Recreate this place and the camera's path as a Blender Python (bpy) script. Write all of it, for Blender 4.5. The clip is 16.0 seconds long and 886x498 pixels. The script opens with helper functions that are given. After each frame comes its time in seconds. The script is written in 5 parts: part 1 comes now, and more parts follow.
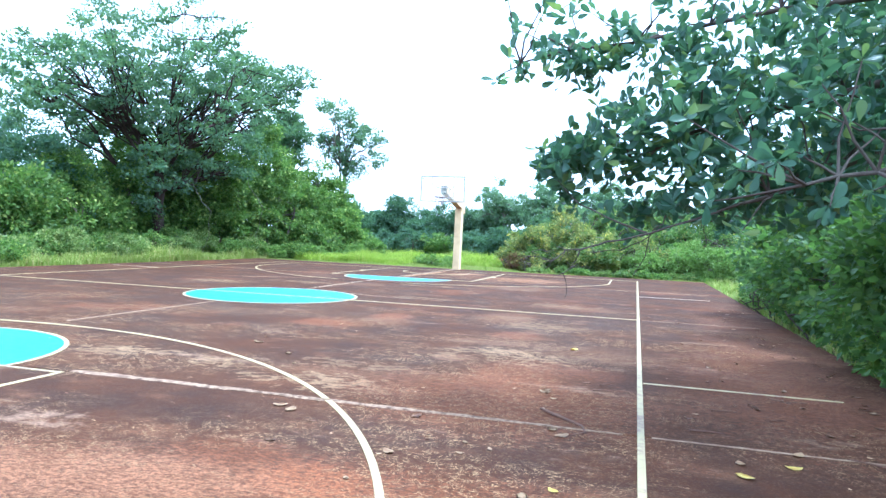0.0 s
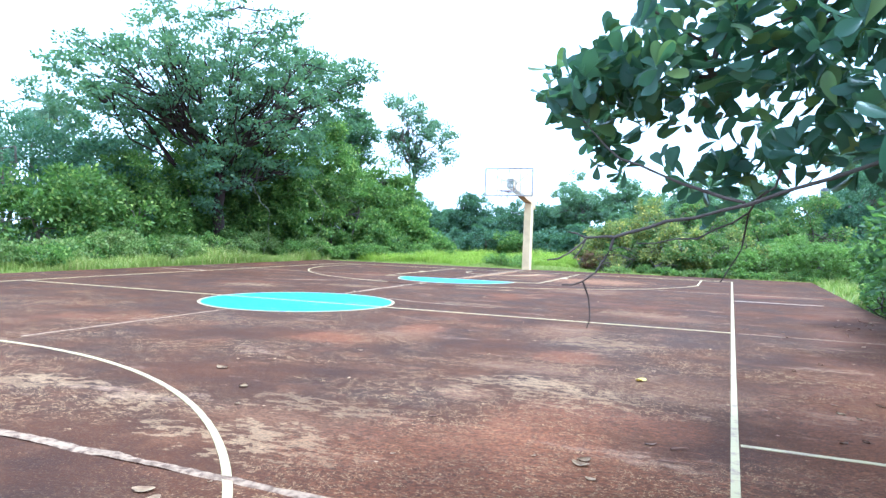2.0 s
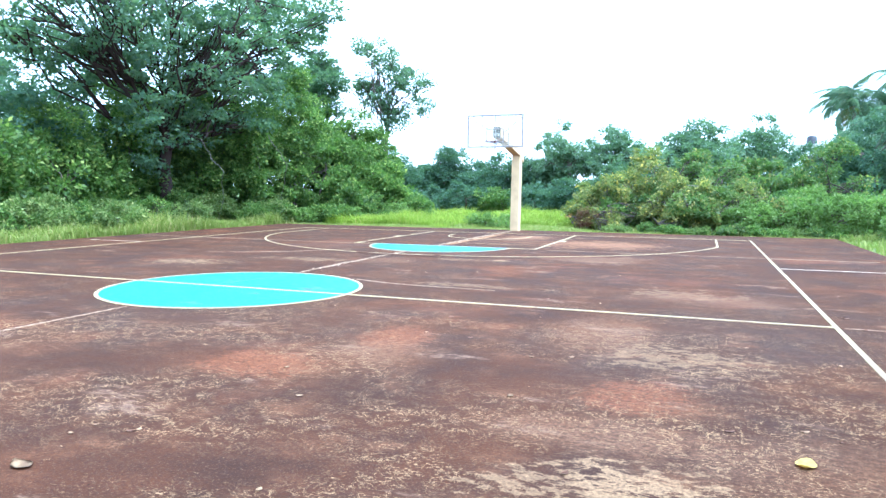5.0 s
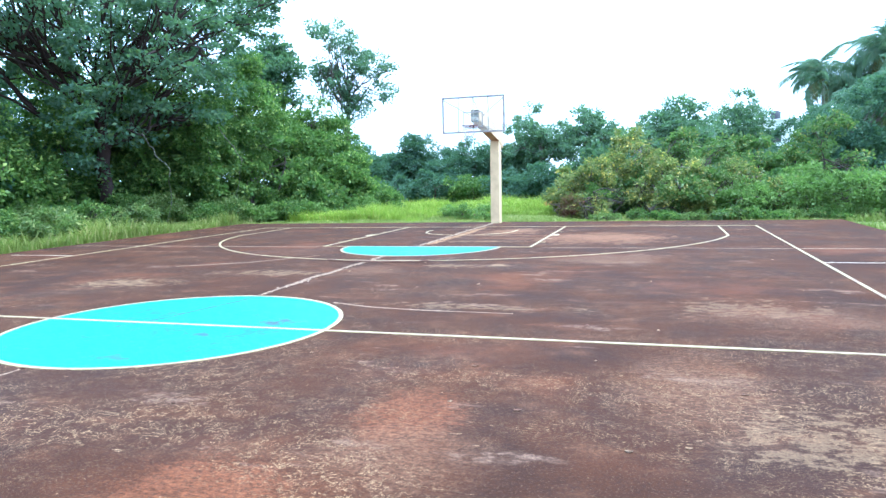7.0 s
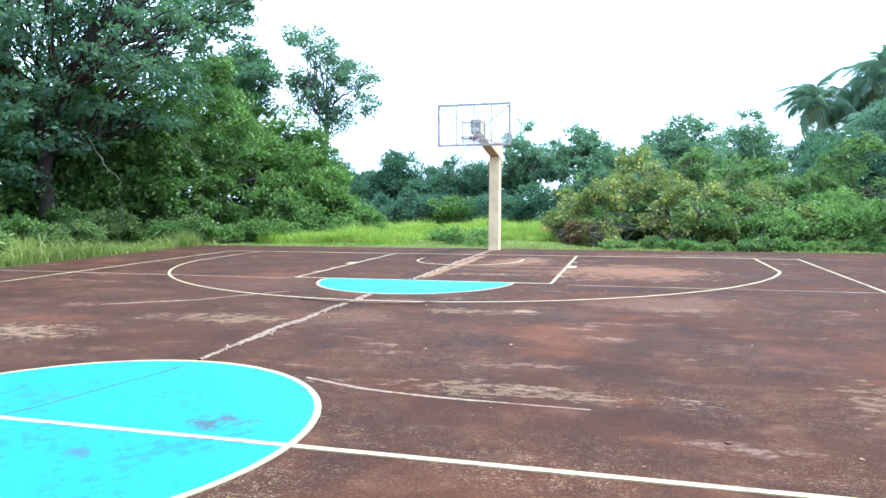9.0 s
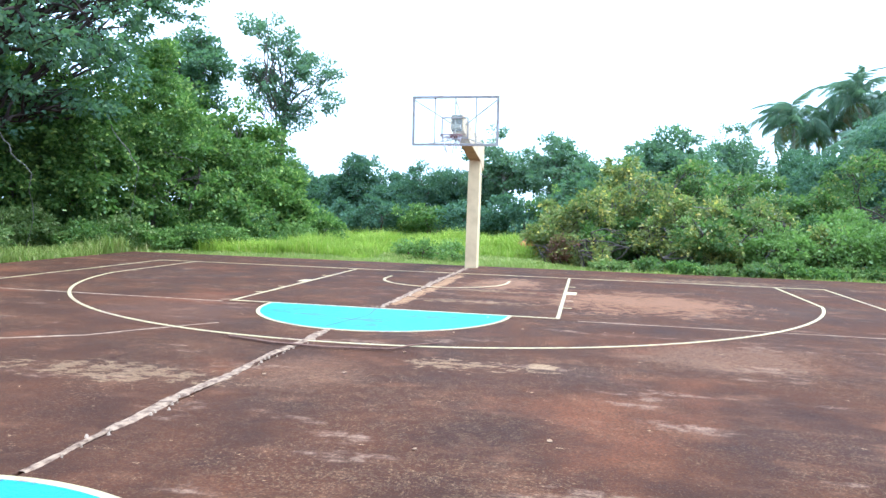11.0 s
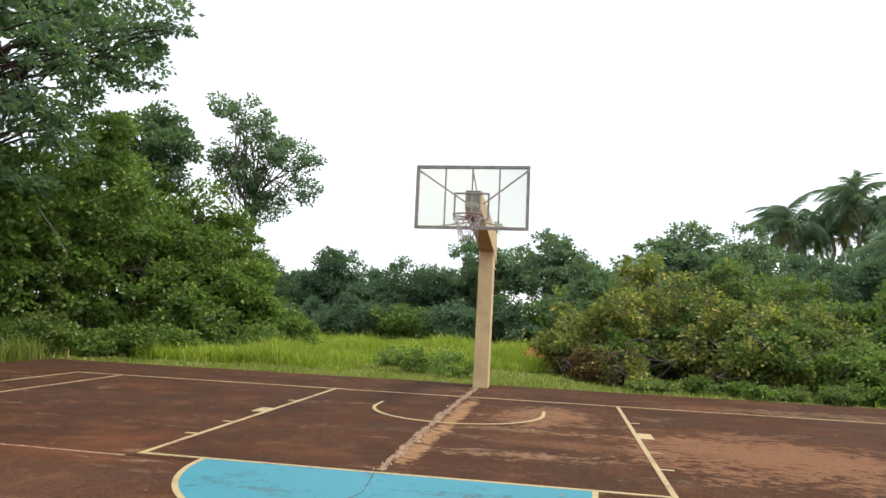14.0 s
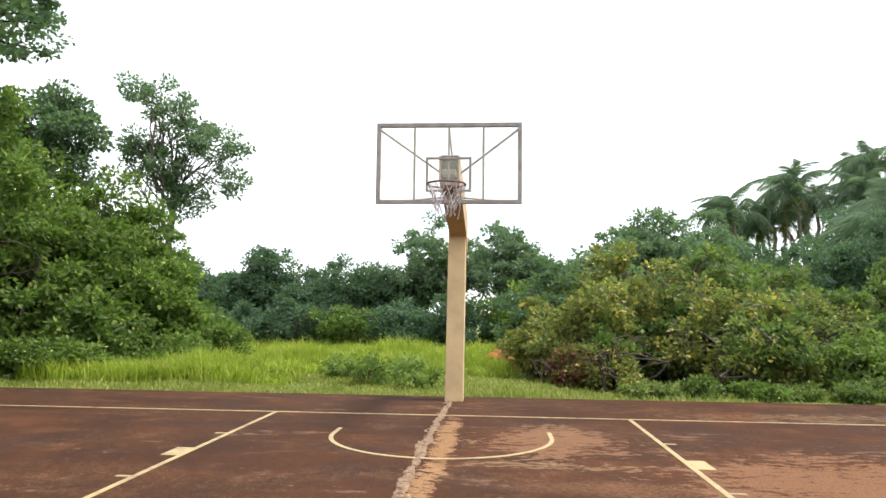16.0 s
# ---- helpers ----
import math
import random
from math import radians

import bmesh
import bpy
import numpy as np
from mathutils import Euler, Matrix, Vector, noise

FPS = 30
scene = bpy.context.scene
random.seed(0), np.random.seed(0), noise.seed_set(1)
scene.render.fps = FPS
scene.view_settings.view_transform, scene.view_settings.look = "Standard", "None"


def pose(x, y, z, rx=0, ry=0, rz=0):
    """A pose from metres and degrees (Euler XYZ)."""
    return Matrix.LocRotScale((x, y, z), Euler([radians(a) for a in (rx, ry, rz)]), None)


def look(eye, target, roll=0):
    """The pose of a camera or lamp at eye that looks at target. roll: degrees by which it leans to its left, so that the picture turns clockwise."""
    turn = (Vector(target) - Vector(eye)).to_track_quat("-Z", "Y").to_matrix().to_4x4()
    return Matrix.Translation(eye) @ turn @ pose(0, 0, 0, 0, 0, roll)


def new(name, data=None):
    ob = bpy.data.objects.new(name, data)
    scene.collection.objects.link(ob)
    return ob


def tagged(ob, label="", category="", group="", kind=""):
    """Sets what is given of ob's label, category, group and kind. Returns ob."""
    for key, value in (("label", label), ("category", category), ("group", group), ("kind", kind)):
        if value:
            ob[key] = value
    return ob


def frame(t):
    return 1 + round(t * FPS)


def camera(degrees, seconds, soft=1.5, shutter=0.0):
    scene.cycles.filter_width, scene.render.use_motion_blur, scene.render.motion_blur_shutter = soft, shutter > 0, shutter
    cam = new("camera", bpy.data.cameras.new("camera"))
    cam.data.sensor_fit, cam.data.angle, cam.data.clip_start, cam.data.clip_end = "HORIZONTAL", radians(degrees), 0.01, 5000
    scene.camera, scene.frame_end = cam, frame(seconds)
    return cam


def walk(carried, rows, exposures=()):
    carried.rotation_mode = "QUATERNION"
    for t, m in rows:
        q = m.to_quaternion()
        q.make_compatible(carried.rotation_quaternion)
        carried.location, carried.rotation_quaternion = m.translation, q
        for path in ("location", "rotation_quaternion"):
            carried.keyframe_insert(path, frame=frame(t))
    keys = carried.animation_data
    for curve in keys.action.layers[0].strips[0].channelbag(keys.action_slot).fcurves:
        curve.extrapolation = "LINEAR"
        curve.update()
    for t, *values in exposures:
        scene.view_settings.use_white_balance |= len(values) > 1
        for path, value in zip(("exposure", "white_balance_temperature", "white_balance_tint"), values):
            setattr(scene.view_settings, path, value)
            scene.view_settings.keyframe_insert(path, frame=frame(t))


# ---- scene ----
cam = camera(65.5, 16.0, soft=1.5)
PATH = [
    (0, (7.432, -13.18, 1.384), (6.892, -11.254, 1.349), 2.4),
    (0.5, (7.525, -12.583, 1.355), (6.871, -10.693, 1.314), 3.1),
    (1, (7.577, -11.959, 1.351), (6.92, -10.07, 1.327), 3.8),
    (1.5, (7.544, -11.363, 1.342), (6.906, -9.467, 1.313), 2.9),
    (2, (7.458, -10.887, 1.328), (6.687, -9.042, 1.285), 1.6),
    (2.5, (7.313, -10.425, 1.309), (6.504, -8.596, 1.255), 2.3),
    (3, (7.116, -9.923, 1.286), (6.296, -8.102, 1.187), 1.8),
    (3.5, (6.892, -9.387, 1.299), (6.145, -7.535, 1.194), 0.2),
    (4, (6.678, -8.853, 1.312), (5.985, -6.98, 1.21), -0.3),
    (4.2, (6.585, -8.667, 1.32), (5.865, -6.805, 1.21), 0.3),
    (6.3, (5.465, -7.032, 1.514), (4.837, -5.149, 1.267), 0.2),
    (6.5, (5.354, -6.819, 1.522), (4.732, -4.933, 1.286), -0.3),
    (7, (5.03, -6.208, 1.517), (4.432, -4.311, 1.311), -1.6),
    (7.5, (4.683, -5.58, 1.52), (4.096, -3.68, 1.312), -0.0),
    (8, (4.348, -4.906, 1.487), (3.792, -2.988, 1.371), 0.0),
    (8.2, (4.219, -4.655, 1.494), (3.649, -2.742, 1.372), -0.4),
    (10.3, (3.167, -2.086, 1.48), (2.728, -0.141, 1.317), -0.35),
    (10.5, (3.08, -1.837, 1.491), (2.639, 0.107, 1.338), -0.4),
    (11, (2.785, -1.219, 1.473), (2.375, 0.734, 1.353), 1.45),
    (11.5, (2.53, -0.685, 1.448), (2.131, 1.274, 1.394), -0.25),
    (12, (2.253, -0.051, 1.442), (1.863, 1.91, 1.442), 2.0),
    (12.5, (2.032, 0.491, 1.469), (1.712, 2.464, 1.528), 2.75),
    (13, (1.807, 1.04, 1.478), (1.472, 3.011, 1.554), 3.0),
    (13.5, (1.602, 1.587, 1.468), (1.261, 3.555, 1.565), 1.95),
    (14, (1.433, 2.119, 1.468), (1.096, 4.083, 1.644), 2.45),
    (14.5, (1.169, 2.708, 1.43), (0.861, 4.676, 1.618), 2.0),
    (15, (0.986, 3.191, 1.377), (0.746, 5.167, 1.567), 0.4),
    (15.5, (0.76, 3.818, 1.418), (0.571, 5.803, 1.582), 1.2),
    (16, (0.566, 4.399, 1.4), (0.424, 6.385, 1.585), 0.7),
]
EXPOSURES = [(0, 1.66, 4500, 4), (2.0, 1.62, 4450, 4), (3.5, 1.68, 4500, 4), (6.4, 1.78, 4500, 4), (7.1, 1.43, 4400, 4), (8.2, 1.34, 4550, 5), (10.3, 1.4, 4600, 6), (11.5, 1.32, 4800, 7), (12.2, 0.86, 5430, 9), (13.0, 0.74, 5830, 10), (13.5, 0.28, 6280, 10), (14.6, 0.28, 6330, 11), (15.0, 0.5, 6330, 11), (16, 0.68, 6330, 11)]
walk(cam, [(t, look(eye, target, roll)) for t, eye, target, roll in PATH], EXPOSURES)

# ---- world and sun ----
world = bpy.data.worlds.new("sky")
scene.world = world
world.use_nodes = True
wn, wl = world.node_tree.nodes, world.node_tree.links
wn.clear()
sky = wn.new("ShaderNodeTexSky")
sky.sky_type = "NISHITA"
sky.sun_disc = False
sky.sun_elevation, sky.sun_rotation = radians(66), radians(90)
sky.dust_density, sky.air_density = 1.5, 1.0
scaled = wn.new("ShaderNodeVectorMath")
scaled.operation = "SCALE"
scaled.inputs["Scale"].default_value = 0.19
wl.new(sky.outputs[0], scaled.inputs[0])
wco = wn.new("ShaderNodeTexCoord")
cloud = wn.new("ShaderNodeTexNoise")
cloud.inputs["Scale"].default_value, cloud.inputs["Detail"].default_value = 2.2, 6.0
wl.new(wco.outputs["Generated"], cloud.inputs["Vector"])
cover = wn.new("ShaderNodeMapRange")
cover.inputs[1].default_value, cover.inputs[2].default_value = 0.38, 0.58
cover.inputs[3].default_value, cover.inputs[4].default_value = 0.66, 1.0
wl.new(cloud.outputs[0], cover.inputs[0])
wmix = wn.new("ShaderNodeMix")
wmix.data_type = "RGBA"
wl.new(cover.outputs[0], wmix.inputs["Factor"])
wl.new(scaled.outputs[0], wmix.inputs["A"])
wmix.inputs["B"].default_value = (1.12, 1.14, 1.17, 1)
bg = wn.new("ShaderNodeBackground")
bg.inputs[1].default_value = 1.0
wl.new(wmix.outputs["Result"], bg.inputs[0])
wout = wn.new("ShaderNodeOutputWorld")
wl.new(bg.outputs[0], wout.inputs[0])

sun_data = bpy.data.lights.new("sun", "SUN")
sun_data.energy, sun_data.angle, sun_data.color = 3.1, radians(12), (1.0, 0.95, 0.87)
sun = new("sun", sun_data)
sun.matrix_world = look((13, 0, 30), (0, 0, 0))


# ---- materials ----
class Mat:
    """A node material with a Principled shader and small helpers."""

    def __init__(self, name, rough=0.8, gloss=0.25):
        self.m = bpy.data.materials.new(name)
        self.m.use_nodes = True
        self.n, self.l = self.m.node_tree.nodes, self.m.node_tree.links
        self.p = self.n["Principled BSDF"]
        self.p.inputs["Roughness"].default_value = rough
        self.p.inputs["Specular IOR Level"].default_value = gloss
        self.geo = self.n.new("ShaderNodeNewGeometry")

    def pos(self, scale=(1, 1, 1), loc=(0, 0, 0)):
        k = self.n.new("ShaderNodeMapping")
        k.inputs["Scale"].default_value, k.inputs["Location"].default_value = scale, loc
        self.l.new(self.geo.outputs["Position"], k.inputs[0])
        return k.outputs[0]

    def noise(self, scale, detail=4, rough=0.55, vec=None):
        k = self.n.new("ShaderNodeTexNoise")
        k.inputs["Scale"].default_value, k.inputs["Detail"].default_value = scale, detail
        k.inputs["Roughness"].default_value = rough
        self.l.new(vec or self.pos(), k.inputs["Vector"])
        return k.outputs[0]

    def ramp(self, x, a, b, lo=0.0, hi=1.0):
        k = self.n.new("ShaderNodeMapRange")
        k.interpolation_type = "SMOOTHSTEP"
        for i, v in enumerate((a, b, lo, hi)):
            k.inputs[i + 1].default_value = v
        self.l.new(x, k.inputs[0])
        return k.outputs[0]

    def math(self, op, a, b):
        k = self.n.new("ShaderNodeMath")
        k.operation = op
        for i, v in enumerate((a, b)):
            if isinstance(v, (int, float)):
                k.inputs[i].default_value = v
            else:
                self.l.new(v, k.inputs[i])
        return k.outputs[0]

    def mix(self, f, a, b):
        k = self.n.new("ShaderNodeMix")
        k.data_type = "RGBA"
        for sock, v in ((k.inputs["Factor"], f), (k.inputs["A"], a), (k.inputs["B"], b)):
            if isinstance(v, (int, float)):
                sock.default_value = v
            elif isinstance(v, tuple):
                sock.default_value = (*v, 1)
            else:
                self.l.new(v, sock)
        return k.outputs["Result"]

    def base(self, c):
        self.l.new(c, self.p.inputs["Base Color"])

    def bump(self, h, dist=0.01, strength=0.5):
        k = self.n.new("ShaderNodeBump")
        k.inputs["Distance"].default_value, k.inputs["Strength"].default_value = dist, strength
        self.l.new(h, k.inputs["Height"])
        self.l.new(k.outputs[0], self.p.inputs["Normal"])


def leaf_mat(name, c1, c2, c3, rough=0.5, through_leaf=0.5, thin=0.42):
    """Foliage: each leaf has its own tint between three colours; some light passes through it."""
    c1, c2, c3 = (tuple(1.4 * v for v in c) for c in (c1, c2, c3))
    k = Mat(name, rough)
    r = k.geo.outputs["Random Per Island"]
    c = k.mix(k.ramp(r, 0.0, 0.7), c1, c2)
    c = k.mix(k.ramp(r, 0.82, 0.98), c, c3)
    c = k.mix(k.ramp(k.noise(0.6), 0.35, 0.7, 0.0, 0.55), c, tuple(v * 0.62 for v in c1))
    k.base(c)
    tr = k.n.new("ShaderNodeBsdfTranslucent")
    k.l.new(k.mix(through_leaf, c, (0.22, 0.40, 0.05)), tr.inputs[0])
    ms = k.n.new("ShaderNodeMixShader")
    ms.inputs[0].default_value = thin
    k.l.new(k.p.outputs[0], ms.inputs[1])
    k.l.new(tr.outputs[0], ms.inputs[2])
    k.l.new(ms.outputs[0], k.n["Material Output"].inputs[0])
    return k.m


# Haze is put into LEAF_TREE, LEAF_FAR and LEAF_PALE as a bluish shift.
LEAF_TREE = leaf_mat("leaf_tree", (0.052, 0.092, 0.060), (0.088, 0.136, 0.074), (0.14, 0.18, 0.07), 0.5, 0.4, 0.44)
# LEAF_BUSH: sunlit specks put into the bright third colour, shaded gaps into the first.
LEAF_BUSH = leaf_mat("leaf_bush", (0.040, 0.075, 0.018), (0.105, 0.155, 0.030), (0.29, 0.33, 0.070))
LEAF_FAR = leaf_mat("leaf_far", (0.044, 0.084, 0.060), (0.072, 0.120, 0.074), (0.10, 0.145, 0.066), 0.6, 0.4, 0.36)
LEAF_PALE = leaf_mat("leaf_pale", (0.074, 0.120, 0.082), (0.122, 0.172, 0.108), (0.16, 0.20, 0.10))
LEAF_DRY = leaf_mat("leaf_yellowish", (0.094, 0.110, 0.038), (0.190, 0.180, 0.048), (0.50, 0.38, 0.07))
LEAF_BRIGHT = leaf_mat("leaf_bright", (0.082, 0.130, 0.030), (0.148, 0.202, 0.046), (0.21, 0.27, 0.06))
LEAF_WEED = leaf_mat("leaf_weed", (0.080, 0.112, 0.032), (0.145, 0.178, 0.048), (0.28, 0.28, 0.09))
LEAF_SCRUB = leaf_mat("leaf_scrub", (0.052, 0.084, 0.026), (0.098, 0.138, 0.036), (0.26, 0.22, 0.06))
LEAF_BIG = leaf_mat("leaf_leathery", (0.036, 0.076, 0.054), (0.064, 0.114, 0.074), (0.17, 0.22, 0.06), 0.30, 0.25, 0.46)
LEAF_DARK = leaf_mat("leaf_dark", (0.030, 0.060, 0.022), (0.062, 0.106, 0.030), (0.15, 0.19, 0.03))
LEAF_RED = leaf_mat("leaf_reddish", (0.065, 0.014, 0.018), (0.140, 0.040, 0.036), (0.17, 0.10, 0.04))
PALM = leaf_mat("palm_leaf", (0.095, 0.150, 0.105), (0.160, 0.215, 0.140), (0.24, 0.23, 0.13), 0.4, 0.3, 0.5)
PALM_DRY = leaf_mat("dry_palm_leaf", (0.11, 0.085, 0.045), (0.17, 0.13, 0.07), (0.22, 0.18, 0.10), 0.6)
GRASS = leaf_mat("grass_blade", (0.180, 0.235, 0.018), (0.265, 0.315, 0.026), (0.42, 0.37, 0.10))
GRASS_DULL = leaf_mat("grass_dull", (0.145, 0.170, 0.030), (0.225, 0.235, 0.050), (0.38, 0.30, 0.12))


def bark_mat(name, dark, pale, lichen=0.5):
    k = Mat(name, 0.9)
    v = k.pos((1, 1, 0.25))
    f = k.noise(14, 6, 0.65, v)
    k.base(k.mix(k.ramp(k.noise(2.2), 0.4, 0.7, 0, lichen), k.mix(f, dark, pale), (0.20, 0.21, 0.17)))
    k.bump(f, 0.02, 0.8)
    return k.m


BARK = bark_mat("bark", (0.045, 0.032, 0.025), (0.16, 0.12, 0.09))
BARK_TWIG = bark_mat("twig_bark", (0.030, 0.020, 0.016), (0.105, 0.078, 0.064), 0.12)
BARK_DARK = bark_mat("dark_bark", (0.014, 0.009, 0.008), (0.050, 0.029, 0.022), 0.05)
BARK_PALM = bark_mat("palm_bark", (0.10, 0.08, 0.06), (0.25, 0.21, 0.17))


def slab_mat():
    """Weathered red-brown concrete with pale flaking skin, red dirt and sandy deposits."""
    k = Mat("court_concrete", 0.9, 0.10)
    big, mid, fine = k.noise(0.22, 3), k.noise(1.1, 6, 0.65), k.noise(42, 4, 0.75)
    c = k.mix(k.ramp(mid, 0.32, 0.68), (0.031, 0.0130, 0.0070), (0.066, 0.0262, 0.0125))
    c = k.mix(k.ramp(big, 0.50, 0.66, 0, 0.5), c, (0.040, 0.0230, 0.0180))
    c = k.mix(k.ramp(k.noise(0.42, 5, 0.65, k.pos((1, 1, 1), (31, 7, 0))), 0.52, 0.76, 0, 0.6), c, (0.165, 0.058, 0.024))
    c = k.mix(k.ramp(k.noise(1.6, 5, 0.65, k.pos((1, 1.4, 1), (3, 17, 0))), 0.50, 0.74, 0, 0.6), c, (0.140, 0.064, 0.032))
    # pale curled flakes, thick in some places and thin in others
    worn = k.ramp(k.noise(0.55, 5, 0.62, k.pos((0.8, 1.3, 1), (5, 3, 0))), 0.40, 0.62)
    here = k.n.new("ShaderNodeSeparateXYZ")
    k.l.new(k.geo.outputs["Position"], here.inputs[0])
    worn = k.math("MULTIPLY", worn, k.ramp(here.outputs[1], 1.5, -2.5, 0.30, 1.0))
    thin_line = k.math("ABSOLUTE", k.math("SUBTRACT", k.noise(24, 2.5, 0.6, k.pos((0.9, 1.1, 1))), 0.5), 0)
    curl = k.ramp(thin_line, 0.024, 0.013)
    broken = k.ramp(k.noise(9, 4, 0.65, k.pos((1, 1, 1), (2, 9, 0))), 0.46, 0.51)
    c = k.mix(k.math("MULTIPLY", k.math("MULTIPLY", curl, broken), k.math("MULTIPLY", worn, 0.9)), c, (0.36, 0.235, 0.125))
    flake = k.ramp(k.noise(34, 5, 0.75, k.pos((0.85, 1.1, 1))), 0.575, 0.60)
    worn2 = k.ramp(k.noise(0.8, 5, 0.62, k.pos((0.95, 1.1, 1), (15, 43, 0))), 0.49, 0.66)
    c = k.mix(k.math("MULTIPLY", worn2, k.math("MULTIPLY", flake, 0.6)), c, (0.27, 0.165, 0.090))
    smear = k.ramp(k.noise(0.9, 6, 0.7, k.pos((0.6, 1.7, 1), (11, 23, 0))), 0.58, 0.68, 0, 0.6)
    c = k.mix(k.math("MULTIPLY", smear, k.ramp(k.noise(8, 4), 0.35, 0.6)), c, (0.31, 0.20, 0.14))
    # sandy deposits left by puddles
    wob = k.noise(1.1, 8, 0.72)
    grit = k.ramp(k.noise(24, 5, 0.8, k.pos((0.75, 1.2, 1))), 0.42, 0.56, 0.30, 1.0)
    flakes = k.noise(8.5, 8, 0.72, k.pos((0.7, 1.3, 1), (9, 2, 0)))
    grain = k.noise(15, 6, 0.85, k.pos((0.75, 1.2, 1), (4, 4, 0)))
    wander = k.math("ADD", k.math("MULTIPLY", k.math("SUBTRACT", wob, 0.5), 4.5), k.math("MULTIPLY", k.math("SUBTRACT", grain, 0.5), 5.0))
    sep = k.n.new("ShaderNodeSeparateXYZ")
    k.l.new(k.geo.outputs["Position"], sep.inputs[0])
    sand, dust, rust = (0.30, 0.195, 0.110), (0.23, 0.122, 0.068), (0.235, 0.085, 0.036)
    for cx, cy, rx, ry, col, amt, soft_edge in (
        (3.7, 10.4, 1.7, 1.5, (0.21, 0.105, 0.055), 0.85, 0.3), (1.2, 12.3, 0.9, 1.0, dust, 0.8, 0.4), (0.06, 12.0, 0.15, 2.0, (0.33, 0.19, 0.098), 0.8, 0.3), (0.0, 9.6, 0.14, 1.3, (0.33, 0.19, 0.098), 0.8, 0.3),
        (1.3, 11.0, 1.2, 0.20, sand, 0.75, 0.6), (1.0, 9.45, 1.2, 0.25, sand, 0.7, 0.6), (1.6, 10.2, 0.9, 0.25, dust, 0.6, 0.6), (5.2, 14.4, 2.4, 0.45, sand, 0.6, 0.6),
        (1.7, 5.05, 0.8, 0.28, sand, 0.75, 0.5), (2.42, 5.25, 0.16, 0.14, sand, 0.8, 0.4), (-1.2, 3.9, 1.2, 0.35, sand, 0.6, 0.6), (4.3, 6.3, 1.1, 0.7, dust, 0.7, 0.6), (-2.7, 7.0, 1.1, 0.8, (0.13, 0.065, 0.042), 0.6, 0.7), (0.4, 4.4, 0.5, 0.6, dust, 0.5, 0.7),
        (-3.1, 2.6, 1.0, 0.5, sand, 0.8, 0.5), (2.8, 1.5, 1.5, 0.22, sand, 0.55, 0.7), (5.9, 1.9, 1.0, 0.6, sand, 0.5, 0.8), (6.4, 1.5, 1.0, 0.5, dust, 0.5, 0.8),
        (3.48, -2.1, 0.32, 0.5, rust, 0.75, 0.7), (2.9, -3.45, 0.55, 0.4, rust, 0.85, 0.7), (3.6, -2.9, 0.5, 0.45, dust, 0.6, 0.8), (5.3, -1.2, 0.5, 0.9, dust, 0.7, 0.8), (6.1, -2.0, 0.7, 0.6, sand, 0.55, 0.9), (5.8, -3.3, 0.4, 0.4, rust, 0.7, 0.7),
        (5.5, -5.5, 0.28, 0.22, dust, 0.85, 0.5), (6.05, -4.75, 0.45, 0.35, sand, 0.6, 0.8), (5.6, -4.1, 0.7, 0.3, dust, 0.6, 0.8), (6.3, -6.0, 0.55, 0.7, rust, 0.7, 0.9), (7.1, -5.8, 0.3, 0.4, rust, 0.5, 0.8), (3.3, -7.0, 0.35, 0.35, sand, 0.75, 0.5), (2.3, -6.75, 0.5, 0.18, sand, 0.7, 0.6), (4.5, -6.9, 0.6, 0.3, dust, 0.6, 0.8),
        (1.9, -6.9, 0.5, 0.3, sand, 0.6, 0.7), (4.6, -6.45, 0.7, 0.3, sand, 0.5, 0.8), (7.0, -4.4, 0.8, 0.6, dust, 0.5, 0.9),
        (4.6, -7.35, 0.9, 0.5, sand, 0.8, 0.6), (5.9, -5.1, 0.9, 0.6, sand, 0.7, 0.6), (6.4, -7.3, 1.3, 1.0, rust, 0.75, 0.9), (8.7, -5.5, 0.9, 2.4, rust, 0.6, 0.9), (6.2, -9.9, 1.2, 0.6, rust, 0.7, 0.9),
        (5.77, -9.74, 0.35, 0.25, rust, 0.9, 0.7), (4.5, -10.1, 1.1, 0.5, (0.29, 0.135, 0.072), 1.0, 0.9), (5.1, -9.4, 0.5, 0.25, rust, 0.5, 0.8), (9.3, -1.0, 0.7, 6.0, (0.17, 0.072, 0.042), 0.7, 0.8),
    ):
        dx = k.math("DIVIDE", k.math("SUBTRACT", sep.outputs[0], cx), rx)
        dy = k.math("DIVIDE", k.math("SUBTRACT", sep.outputs[1], cy), ry)
        d = k.math("ADD", k.math("MULTIPLY", dx, dx), k.math("MULTIPLY", dy, dy))
        if col == sand or soft_edge < 0.45:
            # skin of sand broken into flakes, thicker towards the middle
            d = k.math("ADD", d, k.math("MULTIPLY", k.math("SUBTRACT", wob, 0.5), 5.0))
            skin = k.math("ADD", flakes, k.ramp(d, 2.2, -0.6, 0, 0.30 if soft_edge < 0.45 else 0.215))
            mask = k.ramp(skin, 0.655, 0.690, 0, amt * (1.0 if soft_edge < 0.45 else 0.72))
        else:
            mask = k.math("MULTIPLY", k.ramp(k.math("ADD", d, wander), 1.0 + soft_edge, 0.6 - soft_edge, 0, amt * 0.8), grit)
        c = k.mix(mask, c, col)
    c = k.mix(k.ramp(fine, 0.42, 0.60, 0.0, 0.50), c, (0.030, 0.0145, 0.0105))
    c = k.mix(k.ramp(k.noise(62, 3, 0.8, k.pos((1, 1, 1), (7, 1, 0))), 0.585, 0.64, 0, 0.42), c, (0.20, 0.125, 0.080))
